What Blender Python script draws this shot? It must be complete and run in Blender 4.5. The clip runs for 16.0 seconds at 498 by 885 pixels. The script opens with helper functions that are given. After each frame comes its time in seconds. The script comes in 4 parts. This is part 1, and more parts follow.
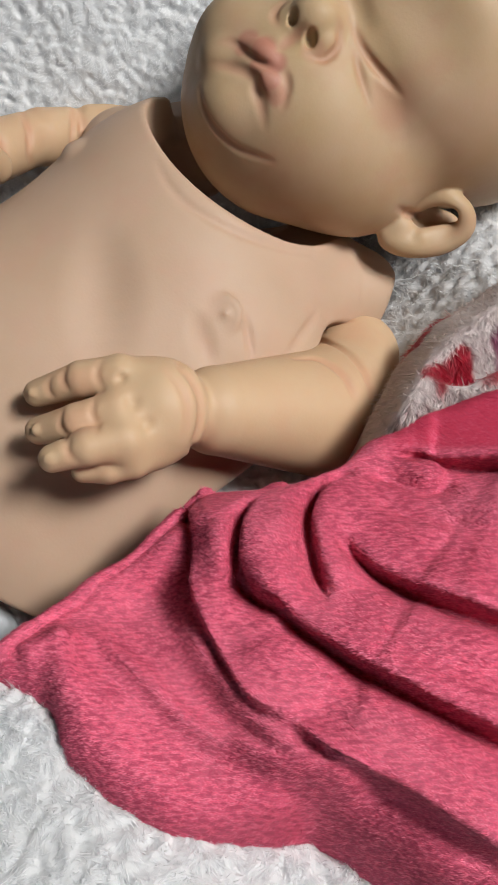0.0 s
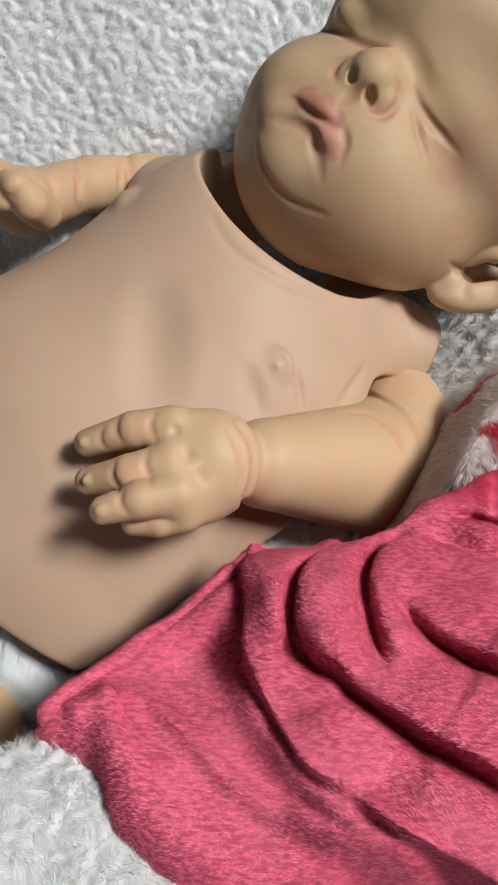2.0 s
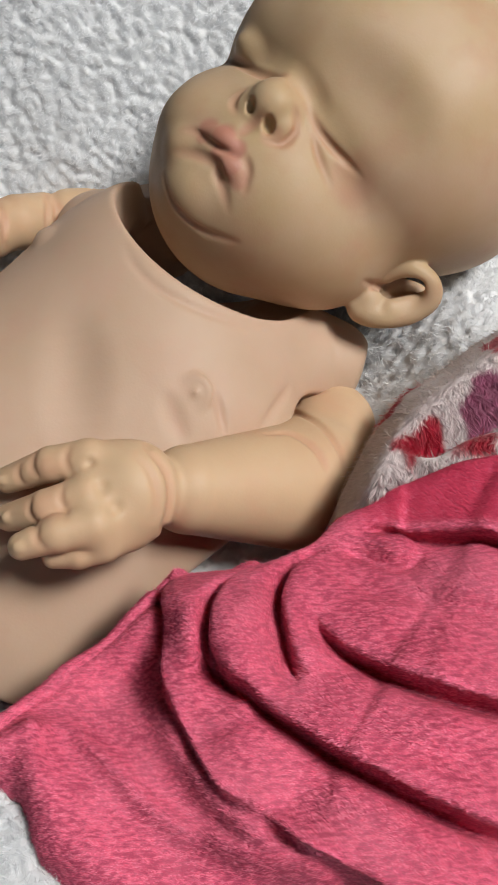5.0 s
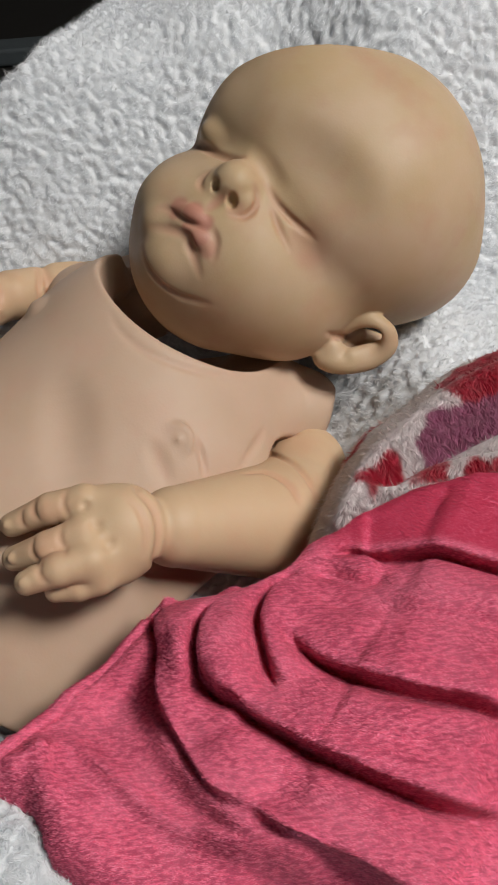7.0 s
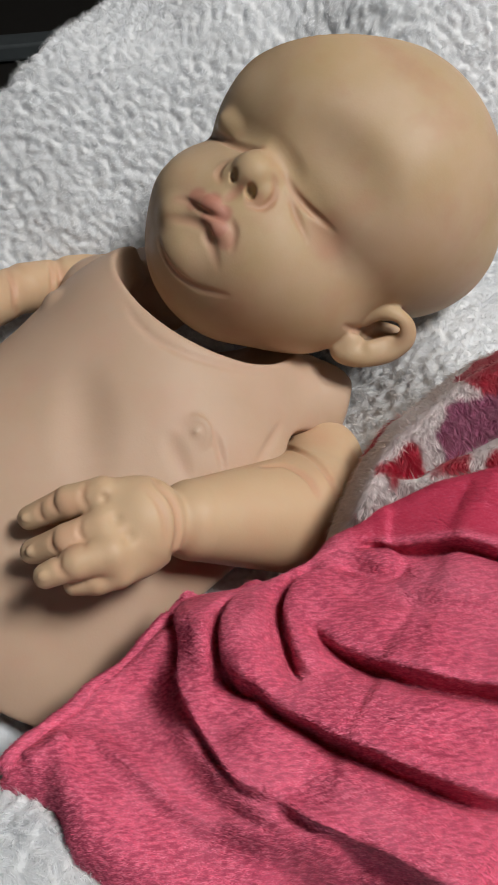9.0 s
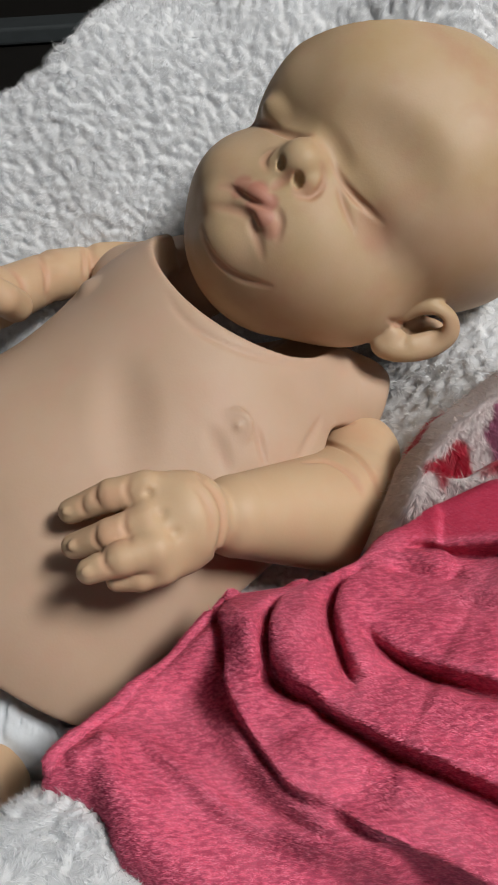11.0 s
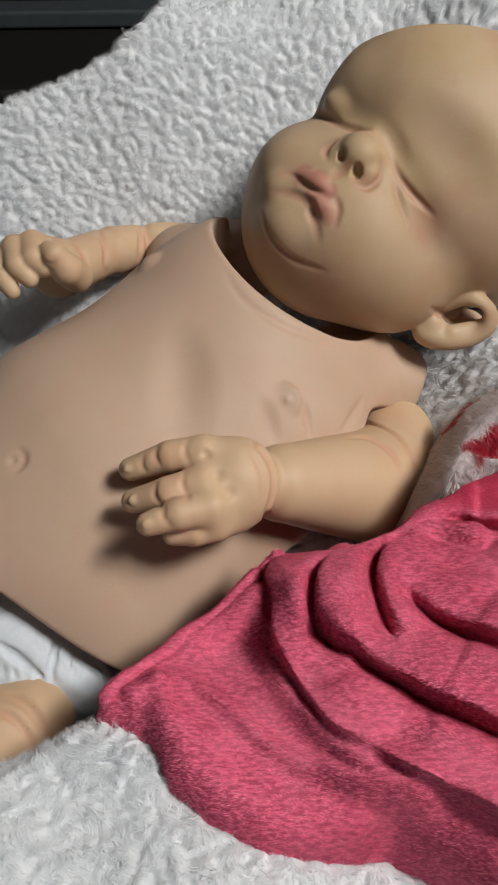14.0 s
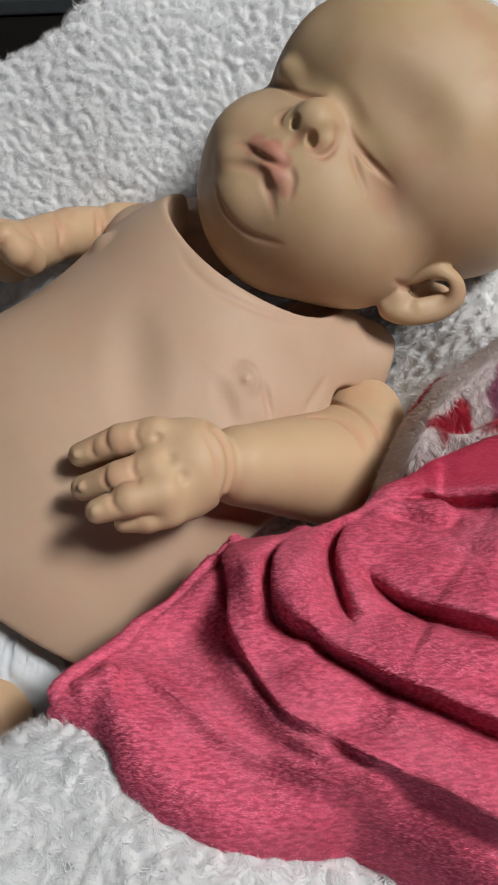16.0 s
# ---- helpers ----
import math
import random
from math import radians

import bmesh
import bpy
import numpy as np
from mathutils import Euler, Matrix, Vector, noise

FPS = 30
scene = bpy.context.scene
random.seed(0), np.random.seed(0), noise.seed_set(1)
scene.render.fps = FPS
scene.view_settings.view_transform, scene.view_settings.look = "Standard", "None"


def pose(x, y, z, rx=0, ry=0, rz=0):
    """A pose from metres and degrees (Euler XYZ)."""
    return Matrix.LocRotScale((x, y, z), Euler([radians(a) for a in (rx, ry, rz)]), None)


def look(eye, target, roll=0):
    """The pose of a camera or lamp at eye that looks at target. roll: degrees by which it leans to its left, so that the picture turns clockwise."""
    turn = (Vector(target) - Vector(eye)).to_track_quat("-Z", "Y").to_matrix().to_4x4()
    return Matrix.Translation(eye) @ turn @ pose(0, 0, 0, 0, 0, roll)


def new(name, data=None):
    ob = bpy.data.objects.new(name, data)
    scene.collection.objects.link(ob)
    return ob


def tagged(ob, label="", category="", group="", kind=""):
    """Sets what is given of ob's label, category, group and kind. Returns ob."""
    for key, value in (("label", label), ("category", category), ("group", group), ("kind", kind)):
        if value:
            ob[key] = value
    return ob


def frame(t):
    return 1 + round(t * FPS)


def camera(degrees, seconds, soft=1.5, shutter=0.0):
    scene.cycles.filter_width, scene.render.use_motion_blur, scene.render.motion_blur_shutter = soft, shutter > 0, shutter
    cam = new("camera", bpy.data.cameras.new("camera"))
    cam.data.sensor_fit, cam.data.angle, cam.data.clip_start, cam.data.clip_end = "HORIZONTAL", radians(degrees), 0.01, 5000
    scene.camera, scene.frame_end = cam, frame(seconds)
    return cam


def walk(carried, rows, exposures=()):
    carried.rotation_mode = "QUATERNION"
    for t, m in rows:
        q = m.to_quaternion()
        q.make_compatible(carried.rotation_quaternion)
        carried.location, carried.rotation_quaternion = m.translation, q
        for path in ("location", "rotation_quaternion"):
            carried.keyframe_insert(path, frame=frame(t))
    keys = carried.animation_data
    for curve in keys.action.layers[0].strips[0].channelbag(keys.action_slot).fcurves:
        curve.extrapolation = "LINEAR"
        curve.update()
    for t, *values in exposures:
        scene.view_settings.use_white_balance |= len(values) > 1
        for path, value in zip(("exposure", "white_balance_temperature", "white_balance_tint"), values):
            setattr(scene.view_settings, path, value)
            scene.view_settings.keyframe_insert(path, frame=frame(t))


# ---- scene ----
cam = camera(33.2, 16.0)
METRES, EYE, TILT, LEAN, TURN = 0.25, 0.80, -52.0, 0.0, 0.0
ROWS = [
    (0.0, 0.0, 0.0, 0.0, -0.0, 0.0, 0.0),
    (0.5, -0.0407, 0.0121, 0.0147, 0.55, 0.65, -0.82),
    (1.0, -0.0642, -0.0009, 0.0178, 0.69, 1.5, -1.36),
    (1.5, -0.0782, 0.0076, 0.0199, 0.64, 2.17, -1.66),
    (2.0, -0.0645, 0.0191, 0.0214, 0.46, 2.67, -1.43),
    (2.5, -0.0805, 0.0335, 0.0169, 0.25, 2.73, -1.47),
    (3.0, -0.0863, 0.0119, 0.0137, 0.23, 2.85, -1.42),
    (3.5, -0.07, -0.0223, 0.0189, 0.2, 2.94, -1.38),
    (4.0, -0.039, -0.0199, 0.0208, 0.3, 2.8, -1.12),
    (4.5, 0.0245, 0.0066, 0.0356, 0.42, 3.0, 0.4),
    (7.0, 0.0813, -0.1409, -0.0041, 0.46, 7.47, 4.83),
    (7.5, 0.0837, -0.1632, -0.0176, 0.54, 7.6, 4.92),
    (8.0, 0.0775, -0.1543, -0.0222, 0.63, 7.5, 4.89),
    (10.5, -0.0031, -0.0991, 0.014, 0.16, 7.26, 4.28),
    (11.0, -0.0272, -0.0981, 0.0068, 0.16, 6.71, 3.84),
    (11.5, -0.0729, -0.1397, 0.0144, 0.29, 6.56, 3.22),
    (12.0, -0.0932, -0.1543, -0.006, 0.21, 6.25, 2.57),
    (12.5, -0.1, -0.1677, -0.0134, 0.14, 6.26, 1.93),
    (13.0, -0.1006, -0.1675, -0.0115, 0.14, 6.22, 1.38),
    (13.5, -0.1139, -0.1695, -0.0218, 0.2, 6.2, 0.97),
    (14.0, -0.1062, -0.1819, -0.0407, 0.09, 6.34, 0.7),
    (14.5, -0.0891, -0.1788, -0.0562, 0.17, 6.21, 0.61),
    (15.0, -0.0252, -0.1461, -0.0503, 0.18, 6.26, 1.04),
    (15.5, -0.0241, -0.1202, -0.0468, 0.2, 6.24, 1.63),
    (16.0, -0.0383, -0.1234, -0.0566, 0.1, 5.91, 2.2),
]
walk(cam, [(t, pose(0, 0, EYE, TILT, LEAN, TURN) @ pose(METRES * x, METRES * y, METRES * z, 90 + pitch, roll, yaw)) for t, x, y, z, yaw, pitch, roll in ROWS],
     exposures=[(0.0, 0.08), (2.0, 0.12), (4.5, 0.08), (7.0, -0.16), (16.0, -0.14)])

# ---- light: one ceiling panel ahead and to the side, an added fill behind, dim walls round it ----
world = bpy.data.worlds.new("room_air")
scene.world = world
world.use_nodes = True
world.node_tree.nodes["Background"].inputs[0].default_value = (0.75, 0.85, 1.0, 1)
world.node_tree.nodes["Background"].inputs[1].default_value = 0.3
LAMP = (1.02, -0.26, 2.22)


def area_lamp(name, at, target, sx, sy, power, colour):
    data = bpy.data.lights.new(name, "AREA")
    data.shape, data.size, data.size_y, data.energy, data.color = "RECTANGLE", sx, sy, power, colour
    ob = new(name, data)
    ob.matrix_world = look(at, target)
    return ob


area_lamp("panel_light", LAMP, (LAMP[0] - 0.3, LAMP[1] + 0.1, 0.5), 0.58, 0.58, 67.0, (1.0, 0.96, 0.91))
# added fill lamp behind the camera, set in a made-up opening of that wall
area_lamp("rear_fill", (-0.2, -1.97, 1.5), (-0.1, 0.2, 0.6), 1.1, 1.0, 1.5, (0.93, 0.96, 1.0))

# ---- materials ----
def shader(name, rough=0.6, **inputs):
    m = bpy.data.materials.new(name)
    m.use_nodes = True
    b = m.node_tree.nodes["Principled BSDF"]
    b.inputs["Roughness"].default_value = rough
    for key, value in inputs.items():
        b.inputs[key.replace("_", " ")].default_value = value
    return m, m.node_tree.nodes, m.node_tree.links, b


def add(nodes, kind, **settings):
    n = nodes.new(kind)
    for key, value in settings.items():
        n.inputs[key.replace("_", " ")].default_value = value
    return n


def coords(nodes, links, scale=(1, 1, 1), turn=(0, 0, 0)):
    tc = nodes.new("ShaderNodeTexCoord")
    mp = nodes.new("ShaderNodeMapping")
    mp.inputs["Scale"].default_value = scale
    mp.inputs["Rotation"].default_value = [radians(a) for a in turn]
    links.new(tc.outputs["Object"], mp.inputs["Vector"])
    return mp.outputs["Vector"]


def ramp(nodes, links, fac, stops):
    r = nodes.new("ShaderNodeValToRGB")
    e = r.color_ramp.elements
    while len(e) < len(stops):
        e.new(0.5)
    for el, (p, c) in zip(e, stops):
        el.position, el.color = p, (*c, 1)
    links.new(fac, r.inputs["Fac"])
    return r.outputs["Color"]


def mix(nodes, links, fac, a, b, blend="MIX"):
    n = nodes.new("ShaderNodeMix")
    n.data_type, n.blend_type = "RGBA", blend
    for socket, v in ((n.inputs[0], fac), (n.inputs[6], a), (n.inputs[7], b)):
        if isinstance(v, (int, float)):
            socket.default_value = v
        elif isinstance(v, tuple):
            socket.default_value = (*v, 1)
        else:
            links.new(v, socket)
    return n.outputs[2]


def bump(nodes, links, height, bsdf, strength, distance):
    n = nodes.new("ShaderNodeBump")
    n.inputs["Strength"].default_value, n.inputs["Distance"].default_value = strength, distance
    links.new(height, n.inputs["Height"])
    links.new(n.outputs["Normal"], bsdf.inputs["Normal"])


def vinyl(name, base, mottled, blush):
    """Matt doll vinyl: faint mottling, painted blush by the attribute "blush"."""
    m, N, K, b = shader(name, 0.46, Subsurface_Weight=0.12, Subsurface_Scale=0.006, Specular_IOR_Level=0.34)
    b.inputs["Subsurface Radius"].default_value = (1.0, 0.5, 0.3)
    v = coords(N, K)
    big = add(N, "ShaderNodeTexNoise", Scale=28.0, Detail=4.0)
    fine = add(N, "ShaderNodeTexNoise", Scale=900.0, Detail=3.0)
    K.new(v, big.inputs["Vector"]), K.new(v, fine.inputs["Vector"])
    c = mix(N, K, ramp(N, K, big.outputs["Fac"], [(0.35, (0, 0, 0)), (0.7, (1, 1, 1))]), base, mottled)
    pink = add(N, "ShaderNodeTexNoise", Scale=45.0, Detail=5.0)
    K.new(v, pink.inputs["Vector"])
    c = mix(N, K, ramp(N, K, pink.outputs["Fac"], [(0.5, (0, 0, 0)), (0.75, (0.22,) * 3)]), c, blush)
    at = N.new("ShaderNodeAttribute")
    at.attribute_name = "blush"
    c = mix(N, K, at.outputs["Fac"], c, blush)
    K.new(c, b.inputs["Base Color"])
    K.new(ramp(N, K, fine.outputs["Fac"], [(0.3, (0.46,) * 3), (0.7, (0.58,) * 3)]), b.inputs["Roughness"])
    bump(N, K, fine.outputs["Fac"], b, 0.12, 0.0004)
    return m


HEAD_VINYL = vinyl("head_vinyl", (0.51, 0.37, 0.245), (0.46, 0.33, 0.185), (0.40, 0.13, 0.11))
LIMB_VINYL = vinyl("limb_vinyl", (0.60, 0.43, 0.275), (0.57, 0.39, 0.245), (0.55, 0.25, 0.17))
BODY_VINYL = vinyl("body_vinyl", (0.535, 0.38, 0.282), (0.495, 0.352, 0.25), (0.56, 0.29, 0.22))


def plush(name, dark, light, nap=(1500, 420, 1500)):
    m, N, K, b = shader(name, 0.85, Sheen_Weight=0.2, Sheen_Roughness=0.4)
    b.inputs["Specular IOR Level"].default_value = 0.15
    b.inputs["Sheen Tint"].default_value = (*[min(1, c * 2.2) for c in light], 1)
    v = coords(N, K, nap, (0, 0, 62))
    n1 = add(N, "ShaderNodeTexNoise", Scale=1.0, Detail=3.0)
    K.new(v, n1.inputs["Vector"])
    w = coords(N, K)
    n2 = add(N, "ShaderNodeTexNoise", Scale=26.0, Detail=4.0)
    K.new(w, n2.inputs["Vector"])
    c1 = ramp(N, K, n1.outputs["Fac"], [(0.3, dark), (0.68, light)])
    # blotches of paler pink, painted in for nap that catches the light
    c2 = mix(N, K, ramp(N, K, n2.outputs["Fac"], [(0.42, (0, 0, 0)), (0.62, (0.6,) * 3)]), c1, tuple(min(1, 1.15 * c + 0.02) for c in light))
    K.new(c2, b.inputs["Base Color"])
    bump(N, K, n1.outputs["Fac"], b, 0.25, 0.0005)
    return m


PINK = plush("pink_plush", (0.66, 0.08, 0.17), (0.80, 0.165, 0.29), (900, 260, 900))


def lit_through(N, K, b, colour, share):
    """Thin fibres let part of the light through."""
    t = N.new("ShaderNodeBsdfTranslucent")
    x = N.new("ShaderNodeMixShader")
    x.inputs[0].default_value = share
    K.new(colour, t.inputs["Color"])
    K.new(b.outputs[0], x.inputs[1]), K.new(t.outputs[0], x.inputs[2])
    K.new(x.outputs[0], N["Material Output"].inputs["Surface"])


def fibre(name, dark, light):
    """Pile: each strand has its own tone, and noise darkens it in dashes the size of small locks."""
    m, N, K, b = shader(name, 0.6, Sheen_Weight=0.08)
    b.inputs["Specular IOR Level"].default_value = 0.18
    g = N.new("ShaderNodeNewGeometry")
    lock = add(N, "ShaderNodeTexNoise", Scale=1.0, Detail=2.0)
    K.new(coords(N, K, (330, 1000, 700)), lock.inputs["Vector"])
    # broad paler patches: the sheen of pile turned to the light, put into colour
    drift = add(N, "ShaderNodeTexNoise", Scale=30.0, Detail=3.0)
    K.new(coords(N, K), drift.inputs["Vector"])
    own = ramp(N, K, g.outputs["Random Per Island"], [(0.0, dark), (0.6, tuple((a + c) / 2 for a, c in zip(dark, light))), (1.0, light)])
    c = mix(N, K, ramp(N, K, lock.outputs["Fac"], [(0.40, (0, 0, 0)), (0.58, (1, 1, 1))]), tuple(0.66 * a for a in dark), own)
    c = mix(N, K, ramp(N, K, drift.outputs["Fac"], [(0.45, (0, 0, 0)), (0.7, (0.35,) * 3)]), c, light)
    turned = N.new("ShaderNodeAttribute")
    turned.attribute_name = "turned"
    c = mix(N, K, turned.outputs["Fac"], c, (0.70, 0.045, 0.125))
    K.new(c, b.inputs["Base Color"])
    lit_through(N, K, b, c, 0.2)
    return m


PINK_NAP = fibre("pink_nap", (0.90, 0.145, 0.275), (0.98, 0.31, 0.46))


def fleece_material(name, tone):
    m, N, K, b = shader(name, 0.9, Sheen_Weight=0.2, Subsurface_Weight=1.0, Subsurface_Scale=0.0022)
    b.inputs["Subsurface Radius"].default_value = (1.0, 1.0, 1.0)
    b.inputs["Specular IOR Level"].default_value = 0.1
    w = coords(N, K)
    n = add(N, "ShaderNodeTexNoise", Scale=500.0, Detail=4.0)
    K.new(w, n.inputs["Vector"])
    n2 = add(N, "ShaderNodeTexNoise", Scale=40.0, Detail=3.0)
    K.new(w, n2.inputs["Vector"])
    c = mix(N, K, n2.outputs["Fac"], tone, tuple(0.92 * t for t in tone))
    K.new(c, b.inputs["Base Color"])
    bump(N, K, n.outputs["Fac"], b, 0.35, 0.001)
    return m


FLEECE = fleece_material("white_fleece", (0.75, 0.775, 0.80))


def plain(name, colour, rough=0.7, scale=60.0, vary=0.25, **kw):
    m, N, K, b = shader(name, rough, **kw)
    n = add(N, "ShaderNodeTexNoise", Scale=scale, Detail=5.0)
    K.new(coords(N, K), n.inputs["Vector"])
    K.new(mix(N, K, n.outputs["Fac"], tuple(c * (1 - vary) for c in colour), tuple(c * (1 + vary) for c in colour)), b.inputs["Base Color"])
    bump(N, K, n.outputs["Fac"], b, 0.2, 0.001)
    return m


def wisp_material():
    """Loose curls: light passes through them."""
    m, N, K, b = shader("white_wisp", 0.9)
    b.inputs["Base Color"].default_value = (0.83, 0.85, 0.875, 1)
    t = N.new("ShaderNodeBsdfTranslucent")
    t.inputs["Color"].default_value = (0.83, 0.85, 0.875, 1)
    x = N.new("ShaderNodeMixShader")
    x.inputs[0].default_value = 0.25
    K.new(b.outputs[0], x.inputs[1]), K.new(t.outputs[0], x.inputs[2])
    K.new(x.outputs[0], N["Material Output"].inputs["Surface"])
    return m


WISP = wisp_material()


def patterned(name):
    """Long plush printed in white, red and mauve: the colours come from the attribute "print"."""
    m, N, K, b = shader(name, 0.75, Sheen_Weight=0.3)
    b.inputs["Specular IOR Level"].default_value = 0.2
    at = N.new("ShaderNodeAttribute")
    at.attribute_name = "print"
    n = add(N, "ShaderNodeTexNoise", Scale=160.0, Detail=4.0)
    K.new(coords(N, K), n.inputs["Vector"])
    K.new(mix(N, K, ramp(N, K, n.outputs["Fac"], [(0.4, (0, 0, 0)), (0.8, (0.3,) * 3)]), at.outputs["Color"], (0.55, 0.36, 0.38)), b.inputs["Base Color"])
    bump(N, K, n.outputs["Fac"], b, 0.5, 0.001)
    lit_through(N, K, b, at.outputs["Color"], 0.35)
    return m


PRINT = patterned("printed_plush")
DIAPER = plain("diaper_film", (0.60, 0.65, 0.70), 0.65, 420, 0.10)
DARK_WOOD = plain("dark_wood", (0.007, 0.006, 0.005), 0.6)
DARK_GREY = plain("dark_grey_metal", (0.05, 0.06, 0.065), 0.5)
# dark grey, set low so the unseen walls return little fill
WALL_PAINT = plain("wall_paint", (0.11, 0.108, 0.105), 0.9, 60, 0.04)
DARK_CLOTH = plain("dark_cloth", (0.02, 0.018, 0.018), 0.9)
FLOOR_WOOD = plain("floor_wood", (0.06, 0.04, 0.03), 0.6)

# ---- sculpting: solids blended on a grid and skinned ----
class Clay:
    """A solid in a box of small cells (millimetres). Shapes are melted on, carved out or cut off, then skin() wraps it in quads."""

    def __init__(self, low, high, step):
        self.low, self.step = np.array(low, float), step
        self.n = np.ceil((np.array(high, float) - self.low) / step).astype(int) + 1
        self.axes = [self.low[i] + step * np.arange(self.n[i]) for i in range(3)]
        self.f = np.full(self.n, 1e3, np.float32)
        self.creases = []

    def near(self, low, high):
        a = np.clip(np.floor((np.array(low) - self.low) / self.step).astype(int), 0, self.n)
        b = np.clip(np.ceil((np.array(high) - self.low) / self.step).astype(int) + 1, 0, self.n)
        s = tuple(slice(i, max(i, j)) for i, j in zip(a, b))
        x, y, z = (self.axes[i][s[i]].astype(np.float32) for i in range(3))
        return s, x[:, None, None], y[None, :, None], z[None, None, :]

    def melt(self, s, d, k, sign=1):
        f = self.f[s]
        if f.size == 0:
            return
        a, b = (f, d) if sign > 0 else (-f, d)
        h = np.clip(0.5 + 0.5 * (a - b) / k, 0, 1) if sign > 0 else np.clip(0.5 + 0.5 * (a - b) / k, 0, 1)
        m = a * (1 - h) + b * h - k * h * (1 - h)
        self.f[s] = m if sign > 0 else -m

    def ball(self, c, r, k=3.0, turn=(0, 0, 0), sign=1):
        r = np.array((r, r, r) if isinstance(r, (int, float)) else r, float)
        reach = r.max() + k + 2 * self.step
        s, x, y, z = self.near(np.array(c) - reach, np.array(c) + reach)
        R = np.array(Euler([radians(a) for a in turn]).to_matrix()).T
        p = [R[i][0] * (x - c[0]) + R[i][1] * (y - c[1]) + R[i][2] * (z - c[2]) for i in range(3)]
        k0 = np.sqrt(sum((p[i] / r[i]) ** 2 for i in range(3))) + 1e-6
        k1 = np.sqrt(sum((p[i] / r[i] ** 2) ** 2 for i in range(3))) + 1e-6
        self.melt(s, k0 * (k0 - 1) / k1, k, sign)

    def limb(self, a, b, ra, rb, k=3.0, sign=1):
        a, b = np.array(a, float), np.array(b, float)
        reach = max(ra, rb) + k + 2 * self.step
        s, x, y, z = self.near(np.minimum(a, b) - reach, np.maximum(a, b) + reach)
        v = b - a
        t = np.clip(((x - a[0]) * v[0] + (y - a[1]) * v[1] + (z - a[2]) * v[2]) / max(v @ v, 1e-9), 0, 1)
        d = np.sqrt((x - a[0] - t * v[0]) ** 2 + (y - a[1] - t * v[1]) ** 2 + (z - a[2] - t * v[2]) ** 2)
        self.melt(s, d - (ra + (rb - ra) * t), k, sign)

    def chain(self, points, radii, k=3.0, sign=1):
        for i in range(len(points) - 1):
            self.limb(points[i], points[i + 1], radii[i], radii[i + 1], k, sign)

    def skin_at(self, p):
        """The height along z of the front skin at (x, y)."""
        u, v = ((p[a] - self.low[a]) / self.step for a in (0, 1))
        i, j = int(math.floor(u)), int(math.floor(v))
        u, v = u - i, v - j
        return (1 - u) * ((1 - v) * self.column(i, j, p) + v * self.column(i, j + 1, p)) + u * ((1 - v) * self.column(i + 1, j, p) + v * self.column(i + 1, j + 1, p))

    def column(self, i, j, p):
        i, j = min(max(i, 0), self.n[0] - 1), min(max(j, 0), self.n[1] - 1)
        column = self.f[i, j]
        inside = np.nonzero(column < 0)[0]
        if not len(inside):
            return p[2]
        k = inside[-1]
        if k + 1 >= self.n[2]:
            return self.axes[2][k]
        return self.axes[2][k] + self.step * float(column[k] / (column[k] - column[k + 1]))

    def groove(self, points, r, k=2.0, lift=0.35):
        """A crease along a smooth line on the front skin, fading at both ends. lift: how far its core stays out, in radii."""
        line = curve_through([q[:2] for q in points], 6)
        n = len(line) - 1
        core, radii = [], []
        for i, (x, y) in enumerate(line):
            fade = math.sin(math.pi * min(1, max(0, (i + 0.3) / (n + 0.6)))) ** 0.6
            core.append((x, y, self.skin_at((x, y, points[0][2])) + r * lift + r * 1.3 * (1 - fade)))
            radii.append(r * (0.35 + 0.65 * fade))
        if r < 3:
            self.creases += [(x, y, z - r * lift, fade_r) for (x, y, z), fade_r in zip(core, radii)]
        low = np.min(core, 0) - r - k - 2 * self.step
        high = np.max(core, 0) + r + k + 2 * self.step
        s, x, y, z = self.near(low, high)
        d = np.full(self.f[s].shape, 1e3, np.float32)
        for i in range(n):
            a0, b0 = np.array(core[i]), np.array(core[i + 1])
            v = b0 - a0
            t = np.clip(((x - a0[0]) * v[0] + (y - a0[1]) * v[1] + (z - a0[2]) * v[2]) / max(v @ v, 1e-9), 0, 1)
            d = np.minimum(d, np.sqrt((x - a0[0] - t * v[0]) ** 2 + (y - a0[1] - t * v[1]) ** 2 + (z - a0[2] - t * v[2]) ** 2) - (radii[i] + (radii[i + 1] - radii[i]) * t))
        self.melt(s, d, k, -1)

    def dimple(self, p, r, k=1.5, out=0.2):
        z = self.skin_at(p)
        r = (r, r, r) if isinstance(r, (int, float)) else r
        self.ball((p[0], p[1], z + out * r[2]), r, k, sign=-1)

    def slab(self, at, normal, k=3.0):
        """Cuts off all that lies beyond the plane."""
        n = np.array(normal, float)
        n /= np.linalg.norm(n)
        s, x, y, z = self.near(self.low, self.axes_end())
        self.melt(s, -((x - at[0]) * n[0] + (y - at[1]) * n[1] + (z - at[2]) * n[2]), k, -1)

    def axes_end(self):
        return [a[-1] for a in self.axes]

    def ripple(self, amount, scale, seed=0.0):
        """Slow waves over the solid."""
        s, x, y, z = self.near(self.low, self.axes_end())
        self.f += (amount * np.sin(x / scale + seed) * np.sin(y / scale * 1.3 + 2 * seed) * np.sin(z / scale * 0.8 + 1.7)).astype(np.float32)

